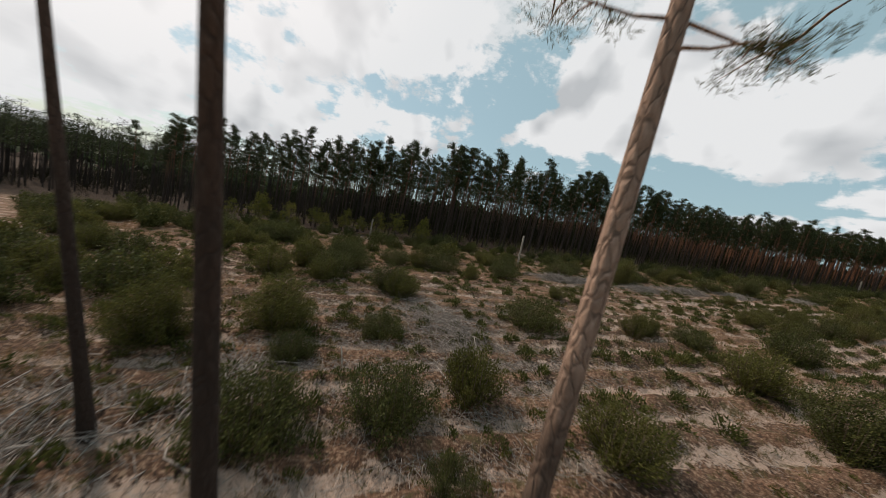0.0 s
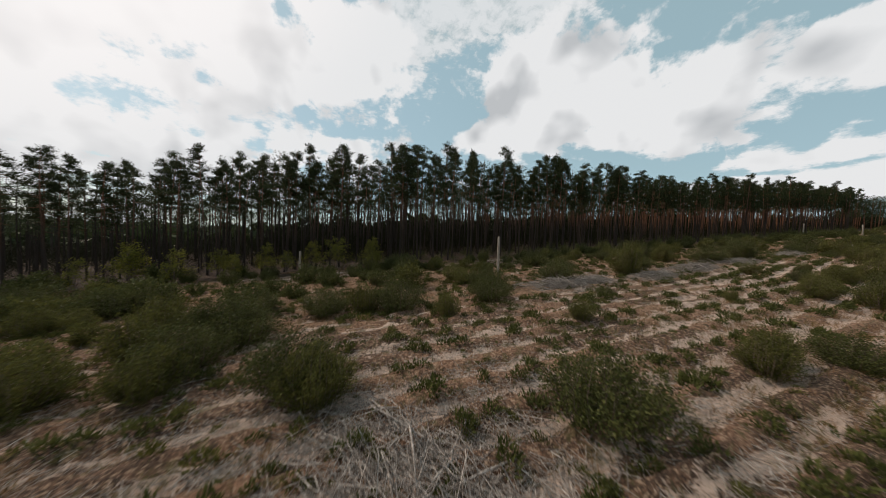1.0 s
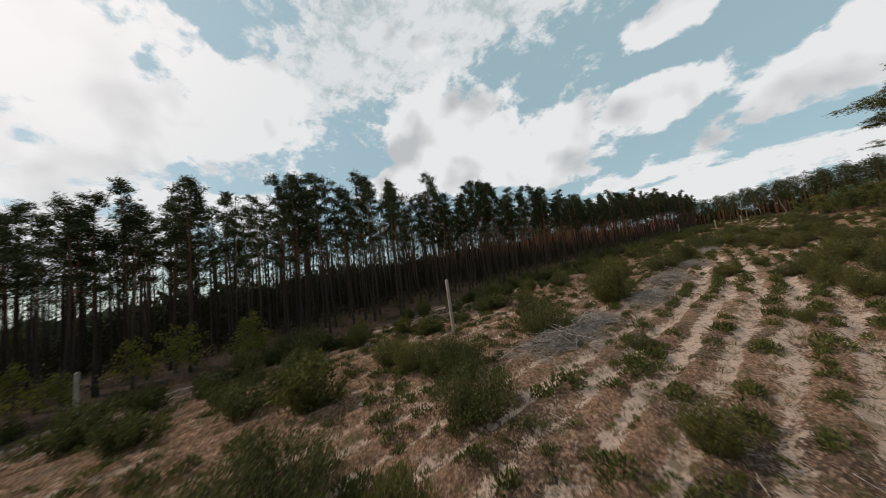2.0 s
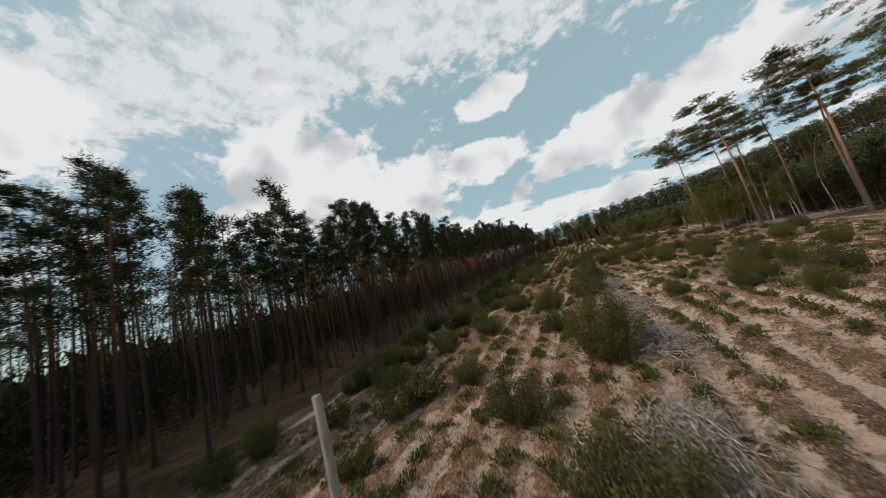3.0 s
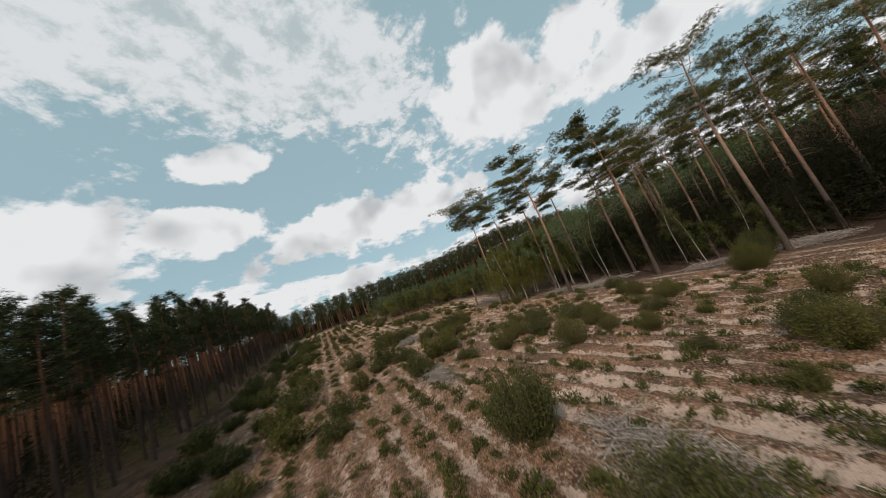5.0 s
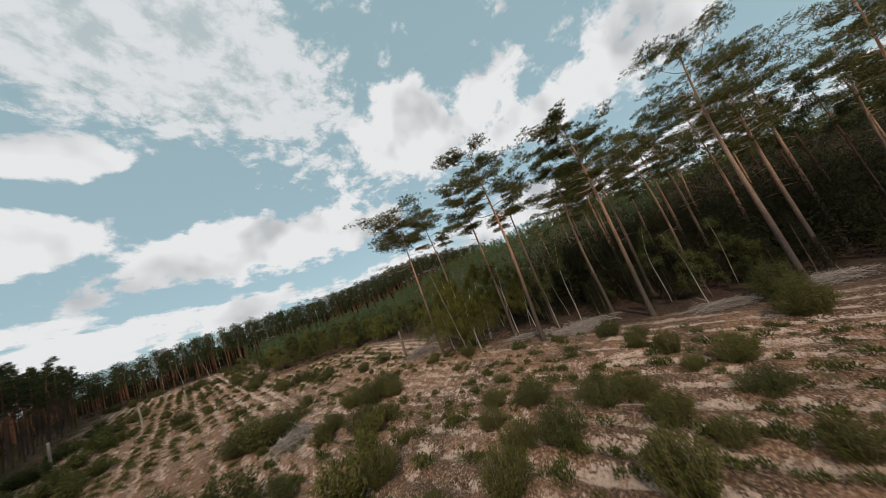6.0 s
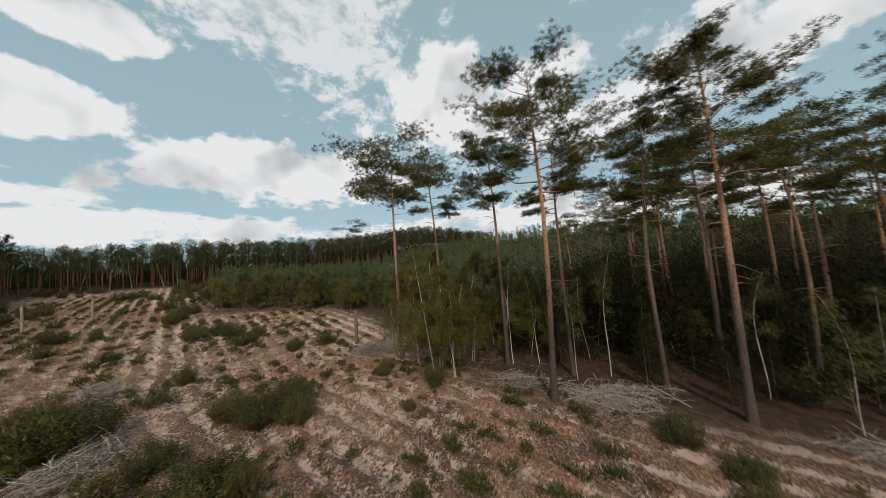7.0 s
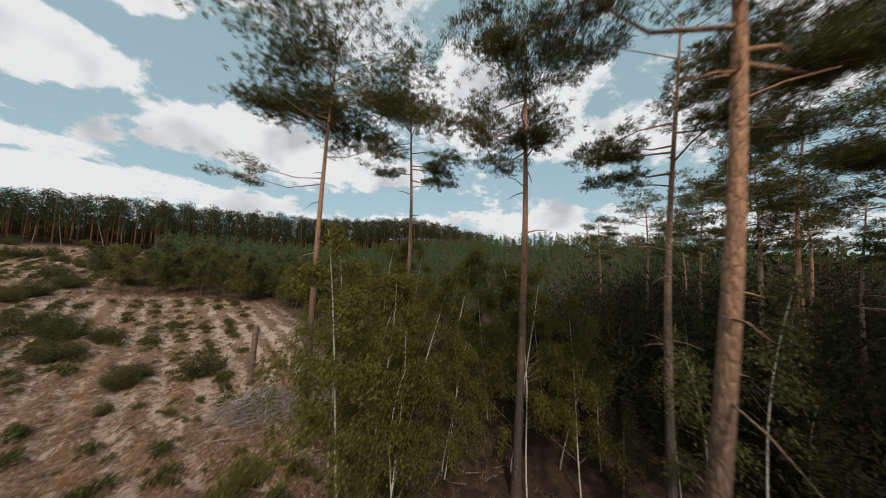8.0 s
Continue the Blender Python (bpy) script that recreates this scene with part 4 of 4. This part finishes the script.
# ---- bushes on the clearing ----
def bush_soups(seed, tall, wide, leaves, size, upright=0.8):
    """A many-stemmed bush: shoots fan out from the base and carry small leaves, with an uneven top."""
    rng = np.random.default_rng(seed)
    b, c = Soup(), Soup()
    shoots = 84 if leaves > 3000 else 44
    each = leaves // shoots
    for q in range(shoots):
        a = rng.uniform(0, 6.28)
        out = wide * rng.uniform(0.05, 1.0) ** 0.6
        hi = tall * rng.uniform(0.68, 1.0) * (1 - 0.55 * (out / wide) ** 2)
        foot = np.array([np.cos(a), np.sin(a), 0]) * rng.uniform(0, 0.35) * wide
        tip = np.array([np.cos(a) * out, np.sin(a) * out, hi])
        mid = (foot + tip) / 2 + np.array([np.cos(a), np.sin(a), 0]) * 0.16 * wide
        b.tube(np.stack([foot - np.array([0, 0, 0.1]), mid, tip]), [0.016, 0.010, 0.003], 3, False)
        f = rng.uniform(0.05, 1.04, each)[:, None]
        at = foot * (1 - f) ** 2 + 2 * mid * f * (1 - f) + tip * f ** 2 + rng.normal(0, 0.095 * wide, (each, 3)) * (1.2 - 0.45 * f)
        at[:, 2] = np.maximum(at[:, 2], 0.02)
        c.needles(at, rng.normal(0, 0.55, (each, 3)) + (tip - foot) / np.linalg.norm(tip - foot) * upright, size[0], size[1] * 1.4, rng)
    return b, c


def bush_meshes(seed, tall, wide, leaves, leaf, size, upright=0.8):
    b, c = bush_soups(seed, tall, wide, leaves, size, upright)
    return [("woody_base", b.mesh("woody_base", DEAD_WOOD)), ("foliage", c.mesh("foliage", leaf))]


BUSH = [bush_meshes(91, 2.0, 1.15, 9500, SHRUB_LEAF, (0.085, 0.027), 1.0), bush_meshes(92, 2.0, 1.35, 10500, DARK_LEAF, (0.075, 0.032), 0.6),
        bush_meshes(93, 2.0, 0.95, 8000, SHRUB_LEAF, (0.085, 0.027), 1.2), bush_meshes(94, 2.0, 1.5, 11000, DARK_LEAF, (0.075, 0.032), 0.5)]
BIG = [bush_meshes(195, 3.2, 1.6, 20000, SHRUB_LEAF, (0.09, 0.030), 0.8), bush_meshes(196, 3.2, 1.75, 20000, DARK_LEAF, (0.085, 0.036), 0.6)]
LIGHT = [bush_meshes(191, 2.0, 1.15, 2600, SHRUB_LEAF, (0.15, 0.05), 1.0), bush_meshes(192, 2.0, 1.35, 2600, DARK_LEAF, (0.13, 0.06), 0.6), bush_meshes(193, 2.0, 0.95, 2200, SHRUB_LEAF, (0.15, 0.05), 1.2), bush_meshes(194, 2.0, 1.5, 2600, DARK_LEAF, (0.13, 0.06), 0.5)]
VERGE = [bush_meshes(95 + q, 2.0, 1.2 + 0.2 * q, 2000, (SHRUB_LEAF, DARK_LEAF)[q], (0.18, 0.07), 0.8) for q in range(2)]
south_bushes = [(-2.1, -41.0, 1.6), (4.0, -35.1, 1.4), (12.9, -31.0, 2.2), (6.3, -30.3, 2.3), (13.7, -27.5, 1.9), (8.7, -27.1, 2.6), (6.3, -22.4, 2.0), (16.3, -22.3, 2.0), (6.9, -20.0, 2.2),
                (7.2, -17.8, 2.4), (10.3, -15.6, 1.6), (20.3, -15.0, 2.2), (-12.3, -14.1, 2.1), (8.1, -11.4, 2.0), (-0.2, -10.8, 2.0), (-6.5, -10.7, 1.7), (4.8, -9.4, 2.1), (14.0, -9.3, 1.4), (20.4, -7.1, 1.5), (21.7, -5.1, 1.4)]
middle_bushes = [(5.8, -3.4, 2.4), (-9.7, -2.4, 1.8), (15.2, 2.1, 0.8), (-1.0, 3.6, 1.7), (5.8, 5.3, 3.5), (17.1, 7.6, 1.7), (-9.3, 8.4, 1.9), (3.8, 8.5, 0.7), (19.0, 9.6, 1.6), (-5.4, 10.0, 1.9),
                 (3.2, 10.7, 1.7), (16.1, 11.1, 1.6), (-2.3, 11.9, 1.7), (-10.3, 12.9, 2.0), (14.3, 14.1, 1.2), (18.4, 14.7, 1.9), (2.0, 16.9, 2.5), (-6.8, 17.0, 2.4), (15.2, 17.2, 1.7), (18.7, 18.6, 1.9), (-1.7, 19.0, 2.1), (5.1, 19.9, 2.4), (5.6, 25.9, 2.9)]
edge_bushes = [(29.6, 26.2, 2.6), (33.6, 26.8, 2.8), (20.0, 28.5, 1.2), (23.1, 29.2, 1.7), (16.7, 27.0, 1.4), (16.4, 29.4, 1.1), (22.0, 30.9, 0.9), (17.0, 31.1, 1.5), (24.2, 32.1, 1.6), (18.6, 32.5, 1.3), (25.0, 33.9, 1.3), (18.0, 34.0, 1.6),
               (26.8, 34.4, 1.1), (14.6, 34.6, 1.7), (27.5, 36.3, 1.4), (17.1, 37.3, 1.6), (11.6, 35.5, 1.8), (13.6, 36.1, 1.5), (9.3, 37.6, 1.1), (14.5, 38.3, 1.2), (16.2, 39.5, 1.3)]
north_bushes = [(-5.1, 29.2, 1.7), (-6.8, 29.9, 1.9), (-6.0, 33.3, 1.8), (-1.3, 35.3, 1.5), (-0.7, 38.5, 1.6), (-5.1, 40.6, 2.2), (5.9, 41.0, 1.8), (1.0, 42.2, 1.8), (8.1, 41.9, 2.4), (10.1, 43.3, 1.9), (-3.9, 44.1, 2.3), (11.5, 45.8, 1.7), (3.1, 46.0, 1.5), (12.7, 47.5, 1.4),
                (4.4, 47.7, 2.4), (-3.0, 48.7, 2.4), (9.4, 48.9, 1.5), (1.4, 51.0, 2.2), (7.1, 54.4, 2.4), (10.7, 57.7, 1.2), (22.2, 62.4, 1.6), (7.5, 69.7, 1.1), (13.1, 75.4, 1.3), (3.1, 75.9, 1.2), (5.3, 80.4, 1.2), (10.6, 85.3, 1.3), (0.8, 91.3, 1.3)]
start_bushes = [(22.8, -31.5, 2.7), (21.5, -27.9, 2.7), (23.7, -26.7, 1.2), (27.5, -26.5, 2.0), (21.6, -23.4, 1.3), (26.9, -23.3, 1.8), (26.2, -20.5, 2.1), (28.7, -17.0, 2.0), (28.9, -7.7, 2.7), (25.6, -6.6, 2.3), (17.7, -38.5, 1.6), (9.2, -44.0, 1.7), (5.4, -51.0, 1.8), (29.1, -21.8, 0.8), (33.0, -12.0, 2.4)]
southern_extra = [(13.2, 46.4, 1.5), (11.6, 47.4, 1.7), (10.6, 50.4, 1.4), (8.3, 54.6, 2.2), (5.9, 56.0, 2.0), (15.9, 50.2, 1.6), (15.0, 73.0, 1.7), (15.9, 71.4, 1.8), (11.8, 86.3, 1.8), (17.9, 70.1, 1.2), (13.0, 90.6, 1.9), (19.6, 63.0, 1.0), (22.8, 52.5, 0.9), (18.9, 59.7, 0.6), (3.4, -9.7, 1.9), (1.8, -10.5, 1.8), (10.9, 14.8, 1.3), (12.6, 72.2, 1.7), (10.5, -3.3, 0.8), (-3.2, -5.2, 1.0), (14.8, 23.9, 0.8), (19.3, 25.4, 0.8), (-8.3, 58.0, 2.2), (5.7, 45.6, 1.6), (9.5, 41.4, 1.8), (2.5, 81.6, 1.8), (19.5, 7.4, 2.0), (15.9, 15.9, 1.6), (5.5, 38.4, 1.6), (13.8, 30.4, 2.2), (4.2, -36.7, 1.8), (-2.7, -42.5, 2.2), (10.1, -29.6, 2.4), (11.9, -27.2, 2.3), (9.6, -26.0, 2.2), (4.9, -26.5, 2.0), (1.0, -33.3, 2.2), (1.5, -35.0, 2.0), (15.1, -23.0, 2.2)]
middle_extra = [(10.9, -42.9, 2.0), (16.1, -40.2, 2.2), (3.0, -38.6, 2.0), (2.5, -50.9, 2.2), (-1.3, -50.8, 2.2), (16.5, 20.0, 2.0), (12.5, 20.1, 1.1), (17.6, 20.9, 2.0), (22.4, 21.2, 1.8), (15.9, 51.7, 2.1), (13.5, 52.9, 1.7), (14.6, 51.4, 1.9), (16.3, 67.4, 1.4), (19.2, 62.2, 1.2), (11.9, 60.1, 1.4), (20.6, 46.8, 0.8)]
northern_extra = [(23.8, 48.3, 1.4), (22.0, 51.7, 0.9), (11.2, 83.6, 1.6), (22.9, 1.3, 2.2), (20.8, -8.4, 1.7), (2.4, 0.5, 1.8), (-6.2, 3.6, 1.8), (6.9, 56.4, 2.3)]
rng = np.random.default_rng(12)
far_north = [(float(rng.uniform(-12, 22)), float(rng.uniform(92, 146)), float(rng.uniform(1.0, 2.2))) for q in range(42)]
far_start = [(float(rng.uniform(-6, 21)), float(rng.uniform(-60, -33)), float(rng.uniform(1.2, 2.4))) for q in range(56)]
more = [(float(rng.uniform(-12, -5)), float(y + rng.normal(0, 1)), float(rng.uniform(0.9, 1.9))) for y in np.arange(-80, 105, 2.6)]
more += [(float(rng.uniform(-11, -3)), float(y + rng.normal(0, 1)), float(rng.uniform(1.0, 2.1))) for y in np.arange(-20, 100, 1.9)]
more += [(float(rng.uniform(-15, 3)), float(rng.uniform(-58, -13)), float(rng.uniform(1.2, 2.6))) for q in range(40)]
for spots_in, where in ((southern_extra, "bushes scattered over the clearing"), (middle_extra, "bushes scattered over the clearing"), (northern_extra, "bushes scattered over the clearing"), (start_bushes, "bushes of the southern edge"), (far_start, "bushes south of the northern clearing"), (south_bushes, "bushes of the southern clearing"), (middle_bushes, "bushes among the rows"), (edge_bushes, "bushes before the eastern stand"), (north_bushes, "bushes of the northern clearing"), (far_north, "bushes at the far end of the northern clearing")):
    spots = [(x, y, rng.uniform(0, 360), h / 2.0, int(rng.integers(4)), (0, 0)) for x, y, h in spots_in if h < 2.5]
    large = [(x, y, rng.uniform(0, 360), h / 3.2, int(rng.integers(2)), (0, 0)) for x, y, h in spots_in if h >= 2.5]
    place_things("bush", BIG, large, "large dense green bush taller than a person", where, "bush")
    place_things("bush", LIGHT if where.endswith("northern clearing") else BUSH, spots, "round green leafy bush with upright shoots on sandy ground", where, "bush")
single = [b for b in more if b[0] > -9 and -22 < b[1] < 45]
spots = [(x, y, rng.uniform(0, 360), h / 2.0, int(rng.integers(2)), (0, 0)) for x, y, h in single]
place_things("bush", VERGE, spots, "low dark green bush on the grassy verge", "bushes of the western verge", "bush")
rest = np.array([b for b in more if b not in single])
scatter("verge_bushes", [bush_soups(97 + q, 2.0, 1.3, 2000, (0.18, 0.07), 0.8)[1].arrays() for q in range(3)], rest[:, :2], rest[:, 2] / 2.0, DARK_LEAF, "low dark green bushes all along the forest verge", "bushes", rng)
YELLOW = [leaf_tree(97 + q, 4.0 + 0.8 * q, 3, 1.9, 1300, YELLOW_LEAF, DEAD_WOOD, size=(0.13, 0.10), lean=0.15, girth=0.03, low=0.15, fine=False) for q in range(2)]
spots = [(float(rng.uniform(-16.5, -12.5)), float(y + rng.normal(0, 0.7)), rng.uniform(0, 360), rng.uniform(0.7, 1.1), int(rng.integers(2)), (0, 0)) for y in np.arange(-46, -14, 2.7)]
place_things("sapling", YELLOW, spots, "yellow-green sunlit sapling under dark pines", "saplings under the western pines", "sapling")


# ---- ground cover ----
def tuft(seed, blades, tall, wide, size):
    rng = np.random.default_rng(seed)
    s = Soup()
    d = rng.normal(0, 0.5, (blades, 3)) + np.array([0, 0, 1.0])
    s.needles(np.stack([rng.normal(0, wide, blades), rng.normal(0, wide, blades), np.full(blades, -0.02)], 1), d, tall, size, rng)
    return s.arrays()


def seedling(seed):
    """A low, close clump of shoots, longer along the furrow."""
    rng = np.random.default_rng(seed)
    s = Soup()
    n = 120
    d = unit(rng, n)
    d[:, 2] = np.abs(d[:, 2])
    p = d * (rng.uniform(0.1, 1, n) ** 0.5)[:, None] * np.array([0.17, 0.33, 0.25])
    s.needles(p, d * np.array([0.6, 0.6, 0.3]) + rng.normal(0, 0.35, (n, 3)) + np.array([0, 0, 0.75]), 0.10, 0.042, rng)
    return s.arrays()


rng = np.random.default_rng(14)
rows = []
for k in range(-5, 26):
    row_x = ROW_START + k * ROW
    y = -46.0
    while y < 125:
        x = row_x if row_x < BLOCK_EDGE else row_x - float(lean(y))
        if row_x > BLOCK_EDGE > x or x > 28.1:
            y += 0.8
            continue
        sparse = math.sin(x * 0.9 + y * 0.19) + math.sin(y * 0.11 + k * 1.3)
        y += rng.exponential(0.75 if sparse > -0.5 else 1.9) + 0.25
        if 44 < y < 66 and math.sin(x * 0.8 + 2) + math.sin(y * 0.5 + x * 0.3) + rng.normal(0, 0.6) < 0.2:
            continue                                            # poor growth along the middle strip
        if (x < 27 + 0.33 * max(0, 45 - y) if y < 82 else x < 14) and (y < 60 or rng.uniform() < 0.8):
            for z in range(1 + int(rng.integers(3))):           # now and then a longer clump
                rows.append((x + rng.normal(0, 0.13), y))
                y += 0.33
rows = np.array(rows)
sizes = 0.78 + rng.gamma(2.0, 0.27, len(rows))
scatter("seedling_rows", [seedling(101 + q) for q in range(5)], rows, np.minimum(sizes, 1.8), SEEDLING_LEAF, "rows of small green tree seedlings along furrows", "seedlings", rng)
weeds = np.stack([rng.uniform(-10, 30, 2000), np.where(rng.uniform(size=2000) < 0.4, rng.uniform(-40, 0, 2000), rng.uniform(-46, 100, 2000))], 1)
patchy = np.stack([rng.uniform(6, 26, 900), rng.uniform(42, 76, 900)], 1)
patchy = patchy[np.sin(patchy[:, 0] * 0.9 + 1) + np.sin(patchy[:, 1] * 0.6 + patchy[:, 0] * 0.4) + rng.normal(0, 0.5, 900) > 0.3]
weeds = np.vstack([weeds, patchy])
scatter("low_weeds", [seedling(106 + q) for q in range(3)], weeds, 0.3 + rng.gamma(2.0, 0.2, len(weeds)), SHRUB_LEAF, "small green weeds between the rows", "weeds", rng)
dry = np.stack([rng.uniform(-14, 31, 56000), rng.uniform(-50, 125, 56000)], 1)
keep = (np.sin(dry[:, 0] * 0.33 + 1) + np.sin(dry[:, 1] * 0.21 + dry[:, 0] * 0.1) + 0.6 * np.sin(dry[:, 0] * 1.3 + dry[:, 1] * 0.9) + rng.normal(0, 0.7, len(dry))) > np.where((dry[:, 0] > 9) & (dry[:, 1] < 40), 0.75, -0.35)
dry = dry[keep]
scatter("dry_grass", [tuft(111 + q, 12, 0.30, 0.10, 0.017) for q in range(4)], dry, rng.uniform(0.45, 1.25, len(dry)), STRAW, "dry straw-coloured grass tufts between the rows", "grass", rng)
green = np.stack([rng.uniform(-14, 31, 10000), np.where(rng.uniform(size=10000) < 0.5, rng.uniform(-50, 0, 10000), rng.uniform(-50, 100, 10000))], 1)
scatter("green_grass", [tuft(121 + q, 12, 0.24, 0.10, 0.018) for q in range(3)], green, rng.uniform(0.5, 1.3, len(green)), GREEN_GRASS, "olive grass tufts on bare soil", "grass", rng)


def litter(seed):
    r = np.random.default_rng(seed)
    s = Soup()
    for q in range(5):
        a = r.uniform(0, 6.28)
        d = np.array([np.cos(a), np.sin(a), r.normal(0, 0.08)])
        p = np.array([r.normal(0, 0.3), r.normal(0, 0.3), 0.05])
        s.tube(np.stack([p, p + d * r.uniform(0.25, 0.9)]), [0.009, 0.004], 3, False)
    return s.arrays()


chips = np.stack([np.concatenate([rng.uniform(-8, 31, 3600), rng.normal(22, 5, 3200)]), np.concatenate([rng.uniform(-45, 90, 3600), rng.normal(-21, 5, 3200)])], 1)
scatter("wood_litter", [litter(131 + q) for q in range(4)], chips, rng.uniform(0.5, 1.2, len(chips)), TWIG, "scattered bleached sticks and bark chips on soil", "wood litter", rng)


# ---- brush piles, posts ----
def stick(s, rng, p, way, length, r, sides=4):
    way = way / np.linalg.norm(way)
    bow = rng.normal(0, 0.10 * length, 3)
    s.tube(np.stack([p - way * length / 2, p + bow, p + way * length / 2]), [r, r * 0.85, r * 0.35], sides)


def brush_pile(x, y, long, wide, tall, turn, sticks, seed):
    """Cut branches thrown down roughly along the heap: thin brushwood with longer, thicker branches on top."""
    rng = np.random.default_rng(seed)
    pile = new("brush_pile")
    s = Soup()
    for q in range(int(sticks * 1.5)):
        px, py = rng.normal(0, 0.36) * long / 1.2, rng.normal(0, 0.36) * wide / 1.2
        top = tall * max(0.05, 1 - (2 * px / long) ** 2 * 0.6 - (2 * py / wide) ** 2 * 0.6)
        p = np.array([px, py, rng.uniform(0.02, 1) * top])
        stick(s, rng, p, rng.normal(0, 1, 3) * np.array([1.5, 0.8, 0.22]), rng.uniform(0.4, 2.0), rng.uniform(0.005, 0.015), 3)
    part("brushwood", s.mesh("brushwood", TWIG), pile)
    for q in range(30):
        b = Soup()
        px, py = rng.normal(0, 0.30) * long, rng.normal(0, 0.26) * wide
        top = tall * max(0.1, 1 - (2 * px / long) ** 2 * 0.6 - (2 * py / wide) ** 2 * 0.6)
        length, r = rng.uniform(1.0, 2.9), rng.uniform(0.012, 0.030)
        way = rng.normal(0, 1, 3) * np.array([1.7, 0.8, 0.12])
        way /= np.linalg.norm(way)
        p = np.array([px, py, top * rng.uniform(0.5, 1.05) + 0.03])
        stick(b, rng, p, way, length, r, 6)
        for z in range(int(rng.integers(1, 4))):                # side twigs left on the branch
            f = p + way * length * rng.uniform(-0.1, 0.45)
            stick(b, rng, f, way * 1.2 + rng.normal(0, 0.6, 3) * np.array([1, 1, 0.5]), rng.uniform(0.3, 0.9), r * 0.4, 3)
        part("branch", b.mesh("branch", TWIG, True), pile)
    pile.matrix_world = standing(x, y, turn)
    tagged(pile, "heap of bleached grey cut branches on sandy soil", "brush pile", "brush piles")


edge_piles = [(27.8, 44.4, 4.5, 1.6, 0.4, 115, 190), (35.8, 25.3, 5.0, 2.0, 0.5, 120, 460), (30.6, 39.6, 4.0, 2.2, 0.4, 130, 220), (32.4, 30.0, 6.0, 1.8, 0.4, 115, 330), (24.2, 56.8, 4.0, 2.8, 0.9, 0, 620), (25.6, -27.5, 4.5, 3.0, 0.3, 10, 416), (27.4, -30.6, 5.0, 3.2, 0.22, 35, 420)]
row_piles = [(21.0, -19.8, 8.0, 3.6, 0.5, 20, 900), (7.3, -4.0, 5.0, 2.4, 0.7, 80, 672), (7.2, -0.5, 4.0, 2.2, 0.6, 85, 480), (8.0, 7.0, 6.0, 2.4, 0.6, 95, 672), (7.2, 14.4, 7.0, 2.2, 0.6, 92, 736), (7.2, 22.5, 6.0, 2.0, 0.5, 88, 608), (6.0, 37.7, 6.0, 2.0, 0.5, 90, 512), (8.6, 52.8, 4.0, 2.4, 0.6, 60, 416), (8.0, 61.5, 5.0, 2.0, 0.5, 90, 416), (28.6, 40.4, 4.5, 2.2, 0.45, 110, 280)]
for q, p in enumerate(edge_piles + row_piles):
    brush_pile(*p, 200 + q)


def wooden_post(x, y, tall, r, tilt, turn, label, wood=POST_WOOD):
    """A weathered round post: tapered, slightly crooked, with a bevelled top and a dark worn foot."""
    rng = np.random.default_rng(int(abs(x * 31 + y * 17)))
    ob = new("wooden_post")
    s = Soup()
    z = np.array([-0.4, 0.0, 0.3, tall * 0.4, tall * 0.7, tall - 0.06, tall])
    pts = np.stack([rng.normal(0, 0.010, 7), rng.normal(0, 0.010, 7), z], 1)
    s.tube(pts, r * np.array([1.1, 1.1, 1.05, 1.0, 0.95, 0.92, 0.74]), 10)
    part("shaft", s.mesh("shaft", wood, True), ob)
    ob.matrix_world = standing(x, y, turn, 1.0, tilt)
    tagged(ob, label, "post", "wooden posts")


wooden_post(-0.9, -5.3, 4.2, 0.13, (1.0, -1.5), 0, "tall weathered grey wooden post standing in dry grass")
wooden_post(-9.5, -25.6, 3.0, 0.12, (0, 1), 40, "grey wooden post before the western pines")
wooden_post(-8.0, 84.0, 3.4, 0.13, (0, 1), 80, "distant grey wooden post on the verge")
wooden_post(3.3, 94.4, 3.0, 0.12, (0, -1), 120, "distant grey wooden post in the clearing")
wooden_post(-1.6, 92.2, 3.0, 0.13, (0, 2), 160, "distant pale wooden post in the clearing")
wooden_post(24.1, 60.0, 3.2, 0.16, (0, -1.5), 200, "thick dark wooden post at the thicket corner", DEAD_WOOD)


def leaning_stake(x, y, tall, tilt, turn):
    """A thin split stake stuck into the litter."""
    ob = new("wooden_stake")
    s = Soup()
    s.tube(np.array([[0, 0, -0.2], [0.01, 0.005, tall * 0.5], [0, 0, tall - 0.03], [0, 0, tall]]), [0.022, 0.021, 0.019, 0.010], 6)
    part("shaft", s.mesh("shaft", PALE_WOOD, True), ob)
    ob.matrix_world = standing(x, y, turn, 1.0, tilt)
    tagged(ob, "thin bleached wooden stake leaning in the litter", "stake", "wooden stakes")


leaning_stake(24.0, -24.8, 0.75, (9, -6), 30)
leaning_stake(21.9, -23.7, 0.45, (-25, 14), 80)
